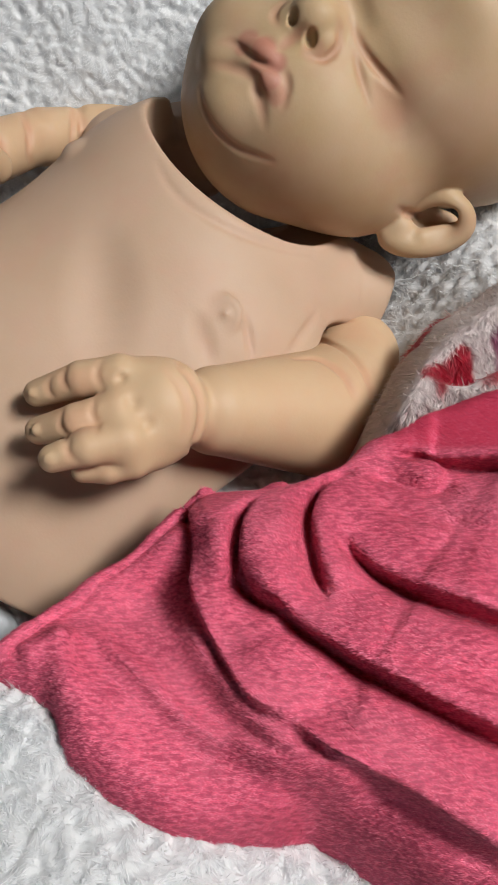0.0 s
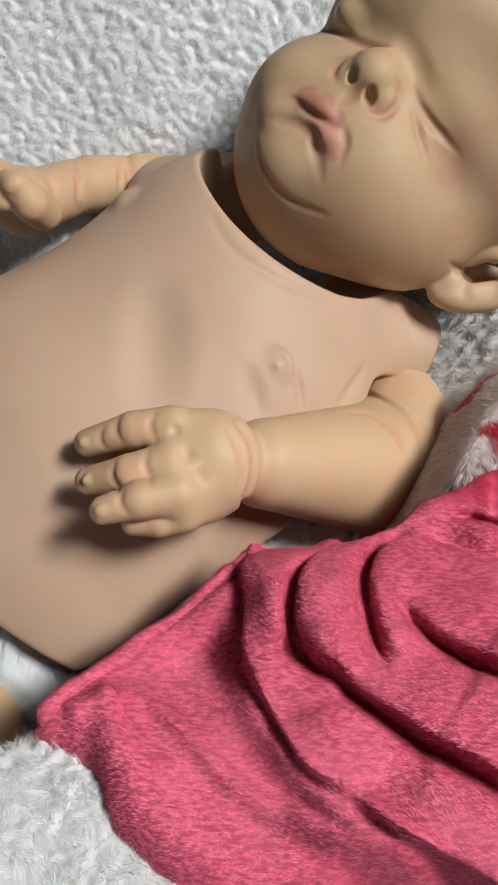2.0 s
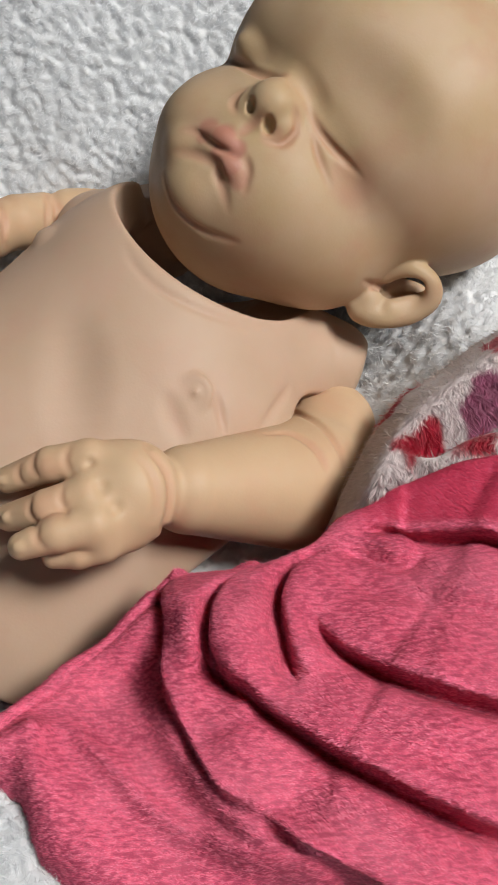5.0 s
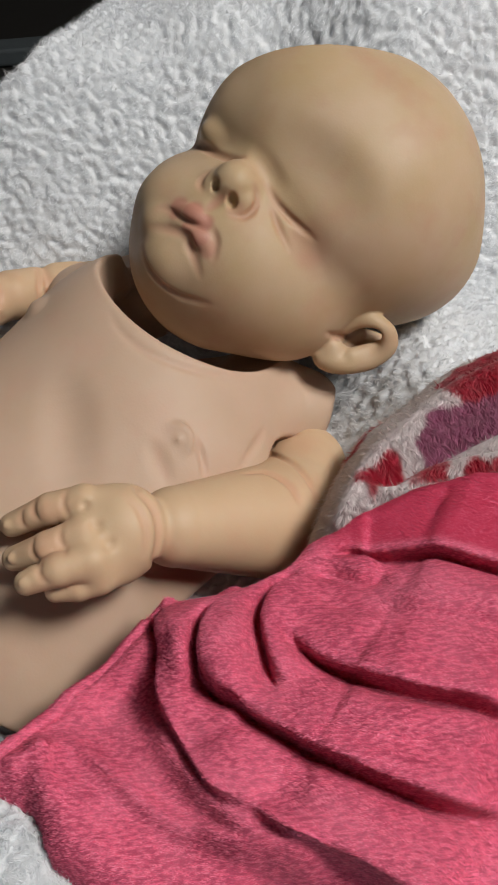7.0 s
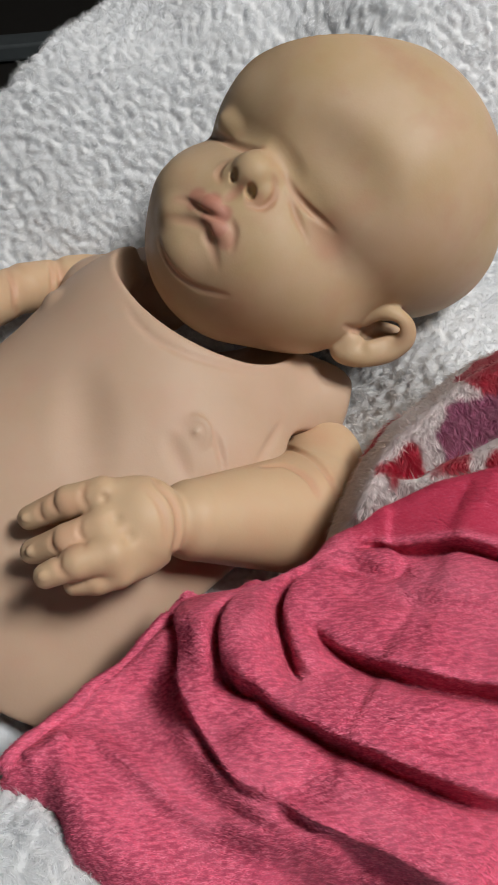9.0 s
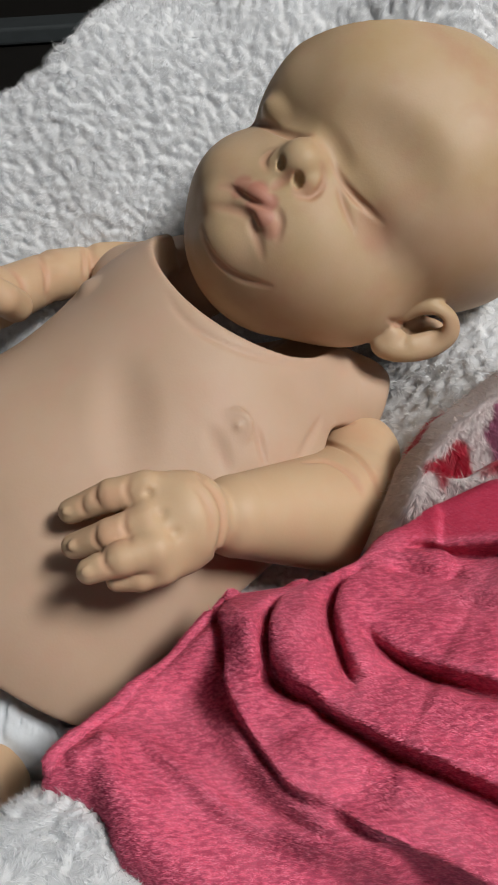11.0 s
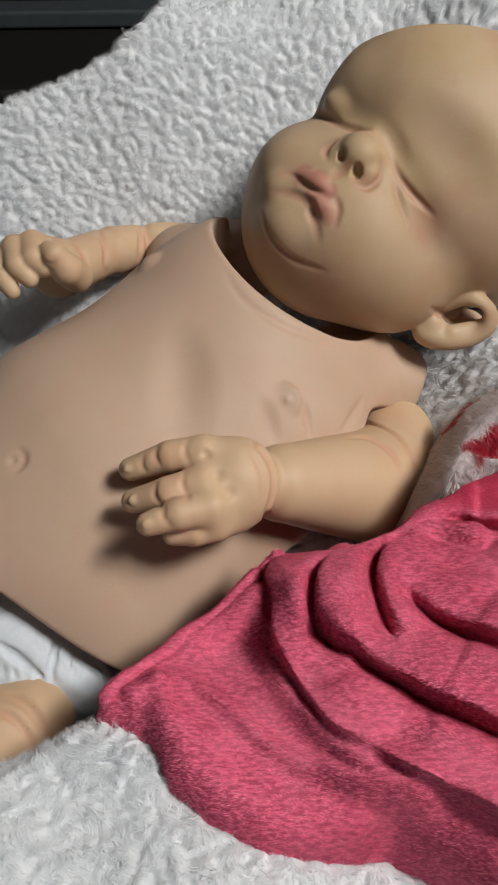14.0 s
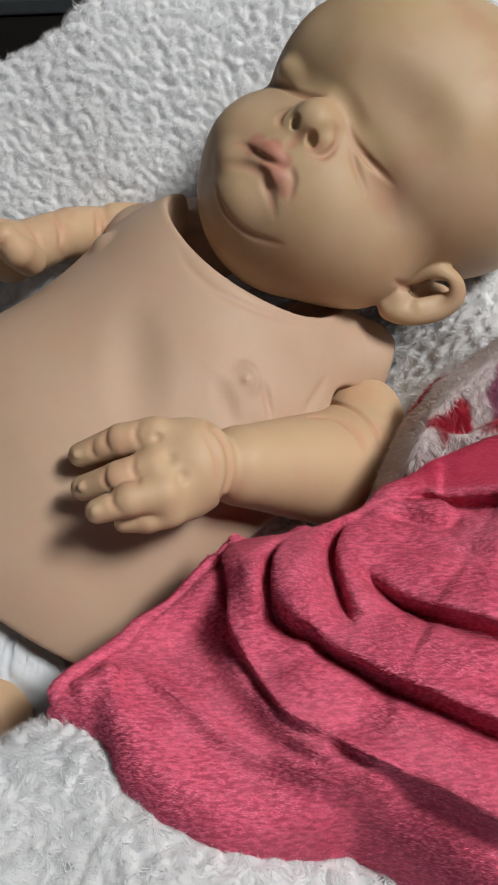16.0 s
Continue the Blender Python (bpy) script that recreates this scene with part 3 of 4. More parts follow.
def doll_arm():
    c = Clay((-85, -75, -90), (100, 40, 75), 0.9)
    c.limb((73.3, -1.8, -51.8), (65.5, -18.4, -28.6), 21.4, 24.7, 6)
    c.limb((57.3, -25.7, -12.5), (13.0, -23.2, 26.8), 27.9, 17.1, 8)
    # back of the hand
    c.ball((-7.4, -23.0, 42.5), (18.5, 19.6, 16), 3, (0, 0, -20))
    # fingers: the root melts into the hand, the rest stands apart
    for root, line, radii in (((-13.1, -12.0, 43.6), [(-20.7, -10.0, 47.3), (-33.9, -12.3, 47.3), (-50.5, -18.0, 42.9)], [7.0, 6.6, 5.0]),
                              ((-12.9, -21.2, 47.0), [(-20.3, -22.5, 54.0), (-33.5, -26.9, 55.4), (-48.1, -30.7, 50.0)], [7.3, 6.8, 5.0]),
                              ((-8.9, -30.5, 49.6), [(-16.7, -32.0, 58.8), (-28.5, -34.5, 62.5), (-40.4, -38.7, 62.5)], [7.4, 6.6, 4.9]),
                              ((-8.4, -37.0, 46.0), [(-14.7, -39.5, 54.4), (-22.4, -42.3, 56.2), (-31.2, -43.4, 56.2)], [6.6, 5.5, 4.3])):
        c.limb(root, line[0], 6.0, radii[0], 6)
        c.chain(line, radii, 1.0)
    # knuckle dimples, finger joints, nails, wrist and elbow creases
    c.dimple((-18.9, -11.1, 60.7), 1.4, 2, 0.3)
    c.dimple((-14.0, -18.9, 66.1), 1.6, 3, 0.5)
    c.dimple((-9.2, -26.0, 66.1), 1.6, 3, 0.5)
    for line in ([(-26.6, -4.9, 53.6), (-27.5, -10.3, 53.6), (-25.7, -15.2, 53.6)], [(-39.1, -8.0, 53.6), (-39.8, -12.1, 53.6), (-37.7, -16.5, 53.6)], [(-44.9, -12.1, 53.6), (-45.3, -15.9, 53.6), (-43.5, -19.7, 53.6)],
                 [(-38.6, -22.6, 53.6), (-38.6, -27.7, 53.6), (-35.1, -32.6, 53.6)], [(-27.5, -18.1, 53.6), (-27.5, -23.2, 53.6), (-24.8, -28.1, 53.6)], [(-34.3, -30.9, 62.5), (-34.3, -35.2, 62.5), (-31.1, -39.5, 62.5)]):
        c.groove(line, 1.0, 1.6, 0.25)
    for at in ((-50.2, -17.6, 48.2), (-46.8, -29.9, 55.4), (-39.6, -38.2, 67.9)):
        c.ball((at[0] - 0.6, at[1], c.skin_at(at) - 0.35), (2.5, 2.1, 0.9), 0.4)
    c.groove([(0.2, -5.4, 35.7), (6.0, -11.9, 35.7), (8.8, -18.8, 35.7), (8.5, -28.0, 35.7), (4.5, -39.0, 35.7)], 1.9, 2.2, 0.15)
    c.groove([(-3.0, -8.0, 35.7), (2.0, -14.0, 35.7), (4.4, -22.0, 35.7), (3.8, -31.0, 35.7)], 1.0, 2.0, 0.4)
    c.groove([(44.5, 5.1, -8.9), (56.5, 5.3, -8.9), (66.2, 0.1, -8.9), (73.0, -9.3, -8.9), (75.5, -19.0, -8.9)], 2.2, 1.6, 0.05)
    c.groove([(43.0, -2.2, -8.9), (53.2, -2.6, -8.9), (62.4, -8.6, -8.9), (67.5, -17.3, -8.9)], 1.8, 1.8, 0.15)
    c.groove([(49.8, 6.3, -8.9), (59.0, 11.9, -8.9), (69.7, 15.7, -8.9)], 2.1, 1.6, 0.05)
    return c.skin(), c.creases


def doll_far_arm():
    c = Clay((-190, 20, -130), (-10, 120, 20), 1.2)
    c.ball((-35.1, 113.8, -105.4), 13.0, 3)
    c.limb((-49.0, 111.5, -102.7), (-58.6, 109.3, -100.0), 12.4, 12.4, 3)
    c.limb((-70.7, 106.2, -93.8), (-80.8, 100.7, -83.0), 11.9, 13.8, 2)
    c.limb((-87.3, 97.0, -75.9), (-97.5, 88.7, -62.5), 13.1, 14.0, 2)
    c.ball((-106.0, 82.0, -55.4), 13.5, 3)
    for line in ([(-64.3, 117.4, -80.4), (-62.0, 108.0, -80.4), (-62.4, 95.4, -80.4)], [(-67.3, 117.4, -80.4), (-65.2, 107.0, -80.4), (-66.0, 94.4, -80.4)],
                 [(-86.5, 109.0, -71.4), (-81.4, 96.7, -71.4), (-81.8, 82.3, -71.4)], [(-96.5, 97.0, -50.0), (-91.0, 88.0, -50.0), (-91.8, 74.0, -50.0)]):
        c.groove(line, 1.6, 2, 0.2)
    # the fist: curled fingers side by side, the thumb tucked over them
    c.ball((-107.0, 86.0, -52.0), (15.5, 14.0, 14.0), 3)
    c.chain([(-110.0, 93.0, -50.0), (-114.5, 92.5, -37.0), (-111.5, 84.0, -29.0), (-106.5, 79.5, -29.5)], [7.0, 7.4, 6.6, 5.2], 1.0)
    c.chain([(-117.0, 93.0, -50.0), (-123.0, 90.0, -37.0), (-119.5, 80.0, -29.0), (-113.5, 73.5, -29.5)], [7.0, 7.4, 6.4, 4.6], 1.0)
    c.chain([(-121.0, 87.0, -52.0), (-130.0, 84.0, -38.0), (-127.0, 74.0, -31.0), (-122.5, 67.5, -31.0)], [6.8, 7.0, 5.8, 4.2], 1.0)
    c.chain([(-93.0, 78.0, -44.0), (-95.5, 79.5, -32.0), (-100.5, 85.0, -26.0), (-103.5, 87.5, -26.5)], [8.4, 8.2, 6.4, 4.8], 1.0)
    c.groove([(-104.5, 80.5, -20.0), (-100.5, 79.5, -20.0), (-97.5, 83.0, -20.0)], 0.9, 1.2, 0.3)
    return c.skin(), c.creases


def doll_leg():
    c = Clay((-250, -215, -60), (-55, -75, 75), 1.6)
    c.limb((-95.4, -129.6, 25.0), (-139.7, -147.8, 40.2), 20.5, 25.2, 4)
    for line, r in (([(-112.0, -112.6, 35.7), (-105.7, -113.9, 35.7), (-93.8, -116.0, 35.7), (-86.2, -123.2, 35.7), (-80.0, -133.0, 35.7), (-77.0, -142.0, 35.7)], 2.4),
                    ([(-113.0, -117.0, 35.7), (-105.0, -118.5, 35.7), (-96.5, -121.5, 35.7), (-89.5, -129.0, 35.7), (-84.0, -140.0, 35.7)], 1.6)):
        c.groove(line, r, 1.6, 0.0)
    return c.skin(), c.creases


def build_doll():
    verts, faces, mats, base, wash = [], [], [], 0, []
    for make, slot in ((doll_head, 0), (doll_body, 1), (doll_arm, 2), (doll_far_arm, 2), (doll_leg, 2)):
        (v, f), creases = make()
        tint = np.zeros(len(v))
        for x, y, z, r in creases:
            d = np.abs(v - (x, y, z)).max(1) < 5
            near = np.linalg.norm(v[d] - (x, y, z), axis=1)
            tint[d] = np.maximum(tint[d], (0.4 if slot == 1 else 1.0) * min(0.5, 0.27 * r) * (1 - step01((near - 0.5) / 3.0)))
        wash.append(tint)
        verts.append(v), faces.append(f + base), mats.append(np.full(len(f), slot))
        base += len(v)
    v = np.concatenate(verts)
    me = mesh_from("doll", v * 0.001, np.concatenate(faces))
    for m in (HEAD_VINYL, BODY_VINYL, LIMB_VINYL):
        me.materials.append(m)
    me.polygons.foreach_set("material_index", np.concatenate(mats).astype(np.int32))
    # painted blush: a thin wash in the creases, lips and knuckles
    blush = np.concatenate(wash)
    for at, r, amount in (((-63.1, 108.0, -87.5), 5, 0.3), ((-18.6, -10.5, 60.7), 4, 0.6), ((-31.3, -13.5, 55.4), 7, 0.2), ((-30.8, -27.5, 60.7), 8, 0.25), ((79.9, -20.6, -17.9), 12, 0.3), ((6.3, -31.6, 40.2), 9, 0.25), ((44.9, 111.5, 17.5), 5, 0.3), ((76.1, 98.4, 5.6), 12, 0.25), ((110.2, 69.0, -28.2), 6, 0.4), 
                          ((24.6, 106.4, 13.5), 4.5, 0.6), ((18.5, 113.5, 9.0), 3.5, 0.5), ((20.0, 116.4, 11.5), 5, 0.55), ((26.0, 112.6, 16.0), 6, 0.7), ((30.6, 107.0, 16.8), 5, 0.7), ((28.6, 101.0, 16.0), 5.5, 0.65), ((31.6, 96.0, 15.0), 5.0, 0.45)):
        blush = np.maximum(blush, amount * (1 - step01((np.linalg.norm(v - np.array(at), axis=1) - r * 0.6) / (r * 0.6))))
    a = me.attributes.new("blush", "FLOAT", "POINT")
    a.data.foreach_set("value", blush.astype(np.float32))
    ob = new("doll", me)
    ob.matrix_world = pose(-0.0245, 0.2395, 0.5560, 44.24, 1.30, -1.43)
    return tagged(ob, "unassembled bald vinyl baby doll lying on white fleece", "doll")


build_doll()

# ---- the pink plush blanket, bunched in folds ----
# the edge of the band turned over along the top
TURNED = [(0.0426, 0.1699), (0.0569, 0.1725), (0.0710, 0.1689), (0.0845, 0.1631), (0.1021, 0.1522), (0.1227, 0.1412)]
# each fold: a line, the lift on its left, how sharply, how far it carries, and the depth and width of the crease
FOLDS = []
FOLDS += [
    # long fold: lower layer meets the big roll
    ([(-0.0262, 0.1870), (-0.0218, 0.1641), (-0.0184, 0.1482), (-0.0177, 0.1254), (-0.0087, 0.1051), (0.0009, 0.0886), (0.0125, 0.0806)], 0.006, 0.006, 0.60, 0.010, 0.0022),
    # the deep fold that leaves it
    ([(0.0097, 0.0832), (0.0154, 0.0776), (0.0218, 0.0718), (0.0300, 0.0680), (0.0379, 0.0640), (0.0454, 0.0590), (0.0526, 0.0534), (0.0610, 0.0480), (0.0690, 0.0425)], 0.0070, 0.006, 0.045, 0.007, 0.0022),
    # crease over the big roll
    ([(-0.0092, 0.1404), (0.0037, 0.1246), (0.0142, 0.1143), (0.0248, 0.1039), (0.0349, 0.0962), (0.0478, 0.0877), (0.0601, 0.0805), (0.0719, 0.0743), (0.0946, 0.0642)], 0.011, 0.005, 0.045, 0.015, 0.0022),
    # recess beside the gather
    ([(0.0392, 0.1692), (0.0281, 0.1616), (0.0221, 0.1478), (0.0231, 0.1329), (0.0283, 0.1168)], 0.007, 0.004, 0.020, 0.014, 0.0022),
]
FOLDS += [
    ([(0.0171, 0.1694), (0.0052, 0.1579), (0.0002, 0.1440), (0.0012, 0.1286), (0.0122, 0.1155)], 0.006, 0.004, 0.020, 0.014, 0.0022),
    ([(0.0277, 0.1397), (0.0353, 0.1325), (0.0457, 0.1228), (0.0590, 0.1128), (0.0723, 0.1068), (0.0852, 0.1020), (0.1037, 0.0930)], 0.011, 0.005, 0.045, 0.015, 0.0022),
    (TURNED, 0.008, 0.005, 0.05, 0.012, 0.0022),
    ([(0.0397, 0.1632), (0.0492, 0.1630), (0.0586, 0.1570), (0.0691, 0.1587)], 0.005, 0.009, 0.02, 0.007, 0.0025),
]
FOLDS += [
    ([(0.0569, 0.1466), (0.0707, 0.1370), (0.0883, 0.1309), (0.1086, 0.1230)], 0.005, 0.010, 0.03, 0.004, 0.003),
    ([(0.0363, 0.1080), (0.0526, 0.0970), (0.0689, 0.0922), (0.0905, 0.0833)], 0.004, 0.010, 0.03, 0.003, 0.003),
]
# soft ridges: a line, the height, the half width
RIDGES = []
RIDGES += [
    ([(-0.0111, 0.1045), (-0.0051, 0.0944), (0.0040, 0.0826), (0.0128, 0.0751), (0.0248, 0.0700), (0.0348, 0.0665)], 0.0045, 0.0022),
    ([(-0.0092, 0.0864), (0.0037, 0.0754), (0.0159, 0.0694), (0.0279, 0.0664), (0.0364, 0.0653)], 0.0040, 0.0022),
    ([(-0.0293, 0.1499), (-0.0189, 0.1353), (-0.0122, 0.1098), (-0.0019, 0.0933), (0.0115, 0.0796), (0.0249, 0.0724), (0.0365, 0.0678)], 0.008, 0.0058),
    ([(-0.0596, 0.1284), (-0.0362, 0.1052), (-0.0173, 0.0867), (0.0024, 0.0754), (0.0181, 0.0696), (0.0353, 0.0669)], 0.004, 0.0026),
    ([(-0.0573, 0.1226), (-0.0587, 0.1083), (-0.0560, 0.0919)], 0.004, 0.005),
    ([(-0.0740, 0.1089), (-0.0652, 0.1146), (-0.0572, 0.1203)], 0.004, 0.005),
]
RIDGES += [
    ([(-0.0598, 0.1319), (-0.0425, 0.1392), (-0.0271, 0.1498), (-0.0158, 0.1558)], 0.006, 0.006),
    ([(0.0043, 0.1090), (0.0082, 0.0950), (0.0153, 0.0818)], 0.003, 0.010),
    ([(-0.0049, 0.1497), (-0.0076, 0.1348), (-0.0044, 0.1140)], 0.004, 0.0045),
    ([(-0.0088, 0.1608), (-0.0051, 0.1389), (-0.0031, 0.1265)], 0.006, 0.005),
    ([(0.0087, 0.1525), (0.0073, 0.1314), (0.0178, 0.1127)], 0.005, 0.008),
]
UPPER = curve_through([(-0.0838, 0.1107), (-0.0712, 0.1291), (-0.0584, 0.1378), (-0.0363, 0.1552), (-0.0179, 0.1722), (-0.0034, 0.1730), (0.0186, 0.1704), (0.0316, 0.1733), (0.0407, 0.1811), (0.0544, 0.1850), (0.0641, 0.1908), (0.0785, 0.1965), (0.0925, 0.1988), (0.1064, 0.1995), (0.1190, 0.1965), (0.1400, 0.1900)], 6)
LOWER = curve_through([(0.0660, 0.0350), (0.0474, 0.0479), (0.0218, 0.0647), (0.0068, 0.0620), (-0.0078, 0.0607), (-0.0240, 0.0616), (-0.0385, 0.0686), (-0.0537, 0.0813), (-0.0590, 0.0930), (-0.0639, 0.0992), (-0.0835, 0.1079)], 6)


def cloth_height(x, y):
    h = 0.552 - 0.010 * step01((y - 0.09) / 0.05) * step01((0.02 - x) / 0.06) + 0 * y
    h = h + 0.015 * step01((x + 0.5 * (y - 0.1) + 0.03) / 0.07) + 0.012 * step01((x - 0.06) / 0.1)
    for pts, A, w, L, G, gw in FOLDS:
        sd, along = to_line(x, y, curve_through(pts, 5))
        ends = step01(along / 0.25) * step01((1 - along) / 0.15)
        roll = np.sqrt(np.maximum(1 - (1 - np.clip(sd / w, 0, 1)) ** 2, 0)) * np.exp(-np.maximum(sd - w, 0) / L)
        rise = step01(along / 0.55) * step01((1 - along) / 0.15)
        h = h + (1 if L > 0.1 else rise) * A * roll - ends * 0.7 * G * np.exp(-np.abs(sd) / (1.2 * gw))
    for pts, A, w in RIDGES:
        sd, along = to_line(x, y, curve_through(pts, 5))
        h = h + A * np.exp(-(sd / w) ** 2) * step01(along / 0.2) * step01((1 - along) / 0.2)
    up, _ = to_line(x, y, UPPER)
    low, _ = to_line(x, y, LOWER)
    inner = np.minimum(-up, -low)
    edge = np.interp(x, (-0.06, -0.02, 0.01, 0.04, 0.08), (0.539, 0.540, 0.548, 0.566, 0.588))
    h = np.minimum(h, edge + 0.040 * np.sqrt(np.clip(-up / 0.050, 0, 1)))
    # rounded rims, then the cloth turns down
    h = h - 0.003 * (1 - np.sqrt(step01(-up / 0.006))) - 0.009 * (1 - np.sqrt(step01(-low / 0.009))) - 4.0 * np.maximum(-inner - 0.0002, 0)
    return h + 0.0012 * lumpy(x, y, 0.05, 11, 3), inner


def fold_lean(gx, gy, step):
    """How far the cloth hangs over at the lip of each fold."""
    out = np.zeros((*gx.shape, 2))
    for pts, A, w, L, G, gw in FOLDS:
        if A < 0.006:
            continue
        sd, along = to_line(gx, gy, curve_through(pts, 5))
        ends = step01(along / 0.3) * step01((1 - along) / 0.15)
        away = np.stack(np.gradient(sd, step), -1)
        away /= np.maximum(np.linalg.norm(away, axis=2), 0.3)[:, :, None]
        reach = (0.85 * w + (0.0030 if A > 0.0075 else 0)) * ends * step01(sd / w) * np.exp(-np.maximum(sd - w, 0) / 0.012)
        out -= away * reach[:, :, None]
    return out


def build_blanket():
    step = 0.0009
    gx, gy = np.meshgrid(np.arange(-0.12, 0.25, step), np.arange(-0.09, 0.30, step), indexing="ij")
    h, inner = cloth_height(gx, gy)
    inside = step01(inner / 0.012)
    lean = fold_lean(gx, gy, step) * inside[:, :, None]
    co = np.concatenate([np.stack([gx, gy], -1) + lean, h[:, :, None]], -1)
    for _ in range(3):
        co[1:-1] = (co[:-2] + 2 * co[1:-1] + co[2:]) / 4
        co[:, 1:-1] = (co[:, :-2] + 2 * co[:, 1:-1] + co[:, 2:]) / 4
    idx = np.full(gx.shape, -1)
    keep = (inner > -0.009) & ((gx > -0.02) | (inner > -0.003))
    idx[keep] = np.arange(keep.sum())
    q = np.stack([idx[:-1, :-1], idx[1:, :-1], idx[1:, 1:], idx[:-1, 1:]], -1).reshape(-1, 4)
    me = mesh_from("blanket_cloth", co[keep], q[(q >= 0).all(1)])
    me.materials.append(PINK)
    thing = tagged(new("plush_blanket"), "bright pink plush blanket bunched in soft folds beside the doll", "blanket")
    ob = new("cloth", me)
    ob.parent = thing
    m = ob.modifiers.new("thickness", "SOLIDIFY")
    m.thickness, m.offset = 0.0025, -1
    # short nap, combed one way, as dense on the walls of the folds as on their backs
    rng = np.random.RandomState(9)
    du, dv = np.gradient(co, axis=0), np.gradient(co, axis=1)
    up = np.cross(du, dv)
    area = np.linalg.norm(up, axis=2)
    up /= area[:, :, None] + 1e-15
    area = np.where(keep & (gx < 0.165) & (gy < 0.225), np.minimum(area, 6 * step * step), 0)
    n = 620000
    cell = np.searchsorted(np.cumsum(area.ravel()), rng.uniform(0, area.sum(), n))
    i, j = np.minimum(cell // gx.shape[1], gx.shape[0] - 2), np.minimum(cell % gx.shape[1], gx.shape[1] - 2)
    a, b = rng.uniform(0, 1, (n, 1)), rng.uniform(0, 1, (n, 1))
    p = (co[i, j] * (1 - b) + co[i, j + 1] * b) * (1 - a) + (co[i + 1, j] * (1 - b) + co[i + 1, j + 1] * b) * a
    nrm = (up[i, j] + up[i + 1, j + 1]) / 2
    way = 0.35 + 0.5 * lumpy(p[:, 0], p[:, 1], 0.07, 21, 2)
    comb = np.stack([-np.cos(way), np.sin(way), np.zeros(n)], -1)
    comb -= nrm * (comb * nrm).sum(1)[:, None]
    lie = nrm * 0.30 + comb * 0.9 + rng.normal(0, 0.15, (n, 3))
    lie /= np.linalg.norm(lie, axis=1)[:, None]
    side = np.cross(lie, nrm)
    side /= np.linalg.norm(side, axis=1)[:, None] + 1e-9
    ln, wd = rng.uniform(0.0010, 0.0021, (n, 1)), rng.uniform(0.00014, 0.00027, (n, 1))
    p = p - nrm * 0.00016
    v = np.stack([p - side * wd, p + side * wd, p + lie * ln], 1).reshape(-1, 3)
    # the rolled hem beside the doll
    sweep = curve_through([(-0.0813, 0.1106), (-0.0698, 0.1232), (-0.0575, 0.1332), (-0.0360, 0.1507), (-0.0218, 0.1641), (-0.0157, 0.1687), (-0.0133, 0.1610), (-0.0156, 0.1506)], 8)
    hx, hy = np.array([q[0] for q in sweep]), np.array([q[1] for q in sweep])
    top = cloth_height(hx, hy)[0]
    tube = tube_mesh("hem", [(a0, b0, min(max(t0, 0.538), 0.553)) for a0, b0, t0 in zip(hx, hy, top)], 0.0029, 10)
    tube.materials.append(PINK)
    hem = new("hem", tube)
    hem.parent = thing
    strands = [v, tube_nap(tube, rng)]
    # loops of the gathered edge
    for line, r in (([(-0.0201, 0.1606), (-0.0150, 0.1645), (-0.0108, 0.1595), (-0.0129, 0.1492)], 0.0040),
                    ([(-0.0114, 0.1486), (-0.0057, 0.1592), (0.0034, 0.1636), (0.0155, 0.1648)], 0.0045),
                    ([(-0.0046, 0.1450), (-0.0010, 0.1523), (0.0085, 0.1530), (0.0180, 0.1550)], 0.0050)):
        loop_line = curve_through([(q[0], q[1], z0) for q, z0 in zip(line, np.linspace(0.546, 0.560, len(line)))], 6)
        tube = tube_mesh("gather", loop_line, r, 10)
        tube.materials.append(PINK)
        gather = new("gather", tube)
        gather.parent = thing
        strands.append(tube_nap(tube, rng))
    v = np.concatenate(strands)
    nme = mesh_from("nap", v, np.arange(len(v)).reshape(-1, 3))
    nme.materials.append(PINK_NAP)
    # the band turned over along the top shows a redder pile
    band, _ = to_line(v[:, 0], v[:, 1], curve_through(TURNED, 5))
    shade = 0.8 * step01((band + 0.001) / 0.004) * step01((v[:, 0] - 0.040) / 0.02)
    nme.attributes.new("turned", "FLOAT", "POINT").data.foreach_set("value", shade.astype(np.float32))
    nap = tagged(new("nap", nme), "short combed pink pile", kind="stuff")
    nap.parent = thing
    return thing


def tube_nap(me, rng):
    """Strands of pile over a tube, leaning along it."""
    out = []
    for f in me.polygons:
        c = [np.array(me.vertices[i].co) for i in f.vertices]
        nrm, ahead = np.array(f.normal), c[3] - c[0]
        n = max(2, int(f.area * 6e6))
        a, b = rng.uniform(0, 1, (n, 1)), rng.uniform(0, 1, (n, 1))
        p = (c[0] * (1 - a) + c[1] * a) * (1 - b) + (c[3] * (1 - a) + c[2] * a) * b
        lean = nrm * 0.3 + ahead / np.linalg.norm(ahead) * 0.8 + rng.normal(0, 0.2, (n, 3))
        side = np.cross(lean, nrm)
        side *= 0.00016 / np.linalg.norm(side, axis=1)[:, None]
        out.append(np.stack([p - side, p + side, p + lean * rng.uniform(0.0010, 0.0022, (n, 1))], 1).reshape(-1, 3))
    return np.concatenate(out)


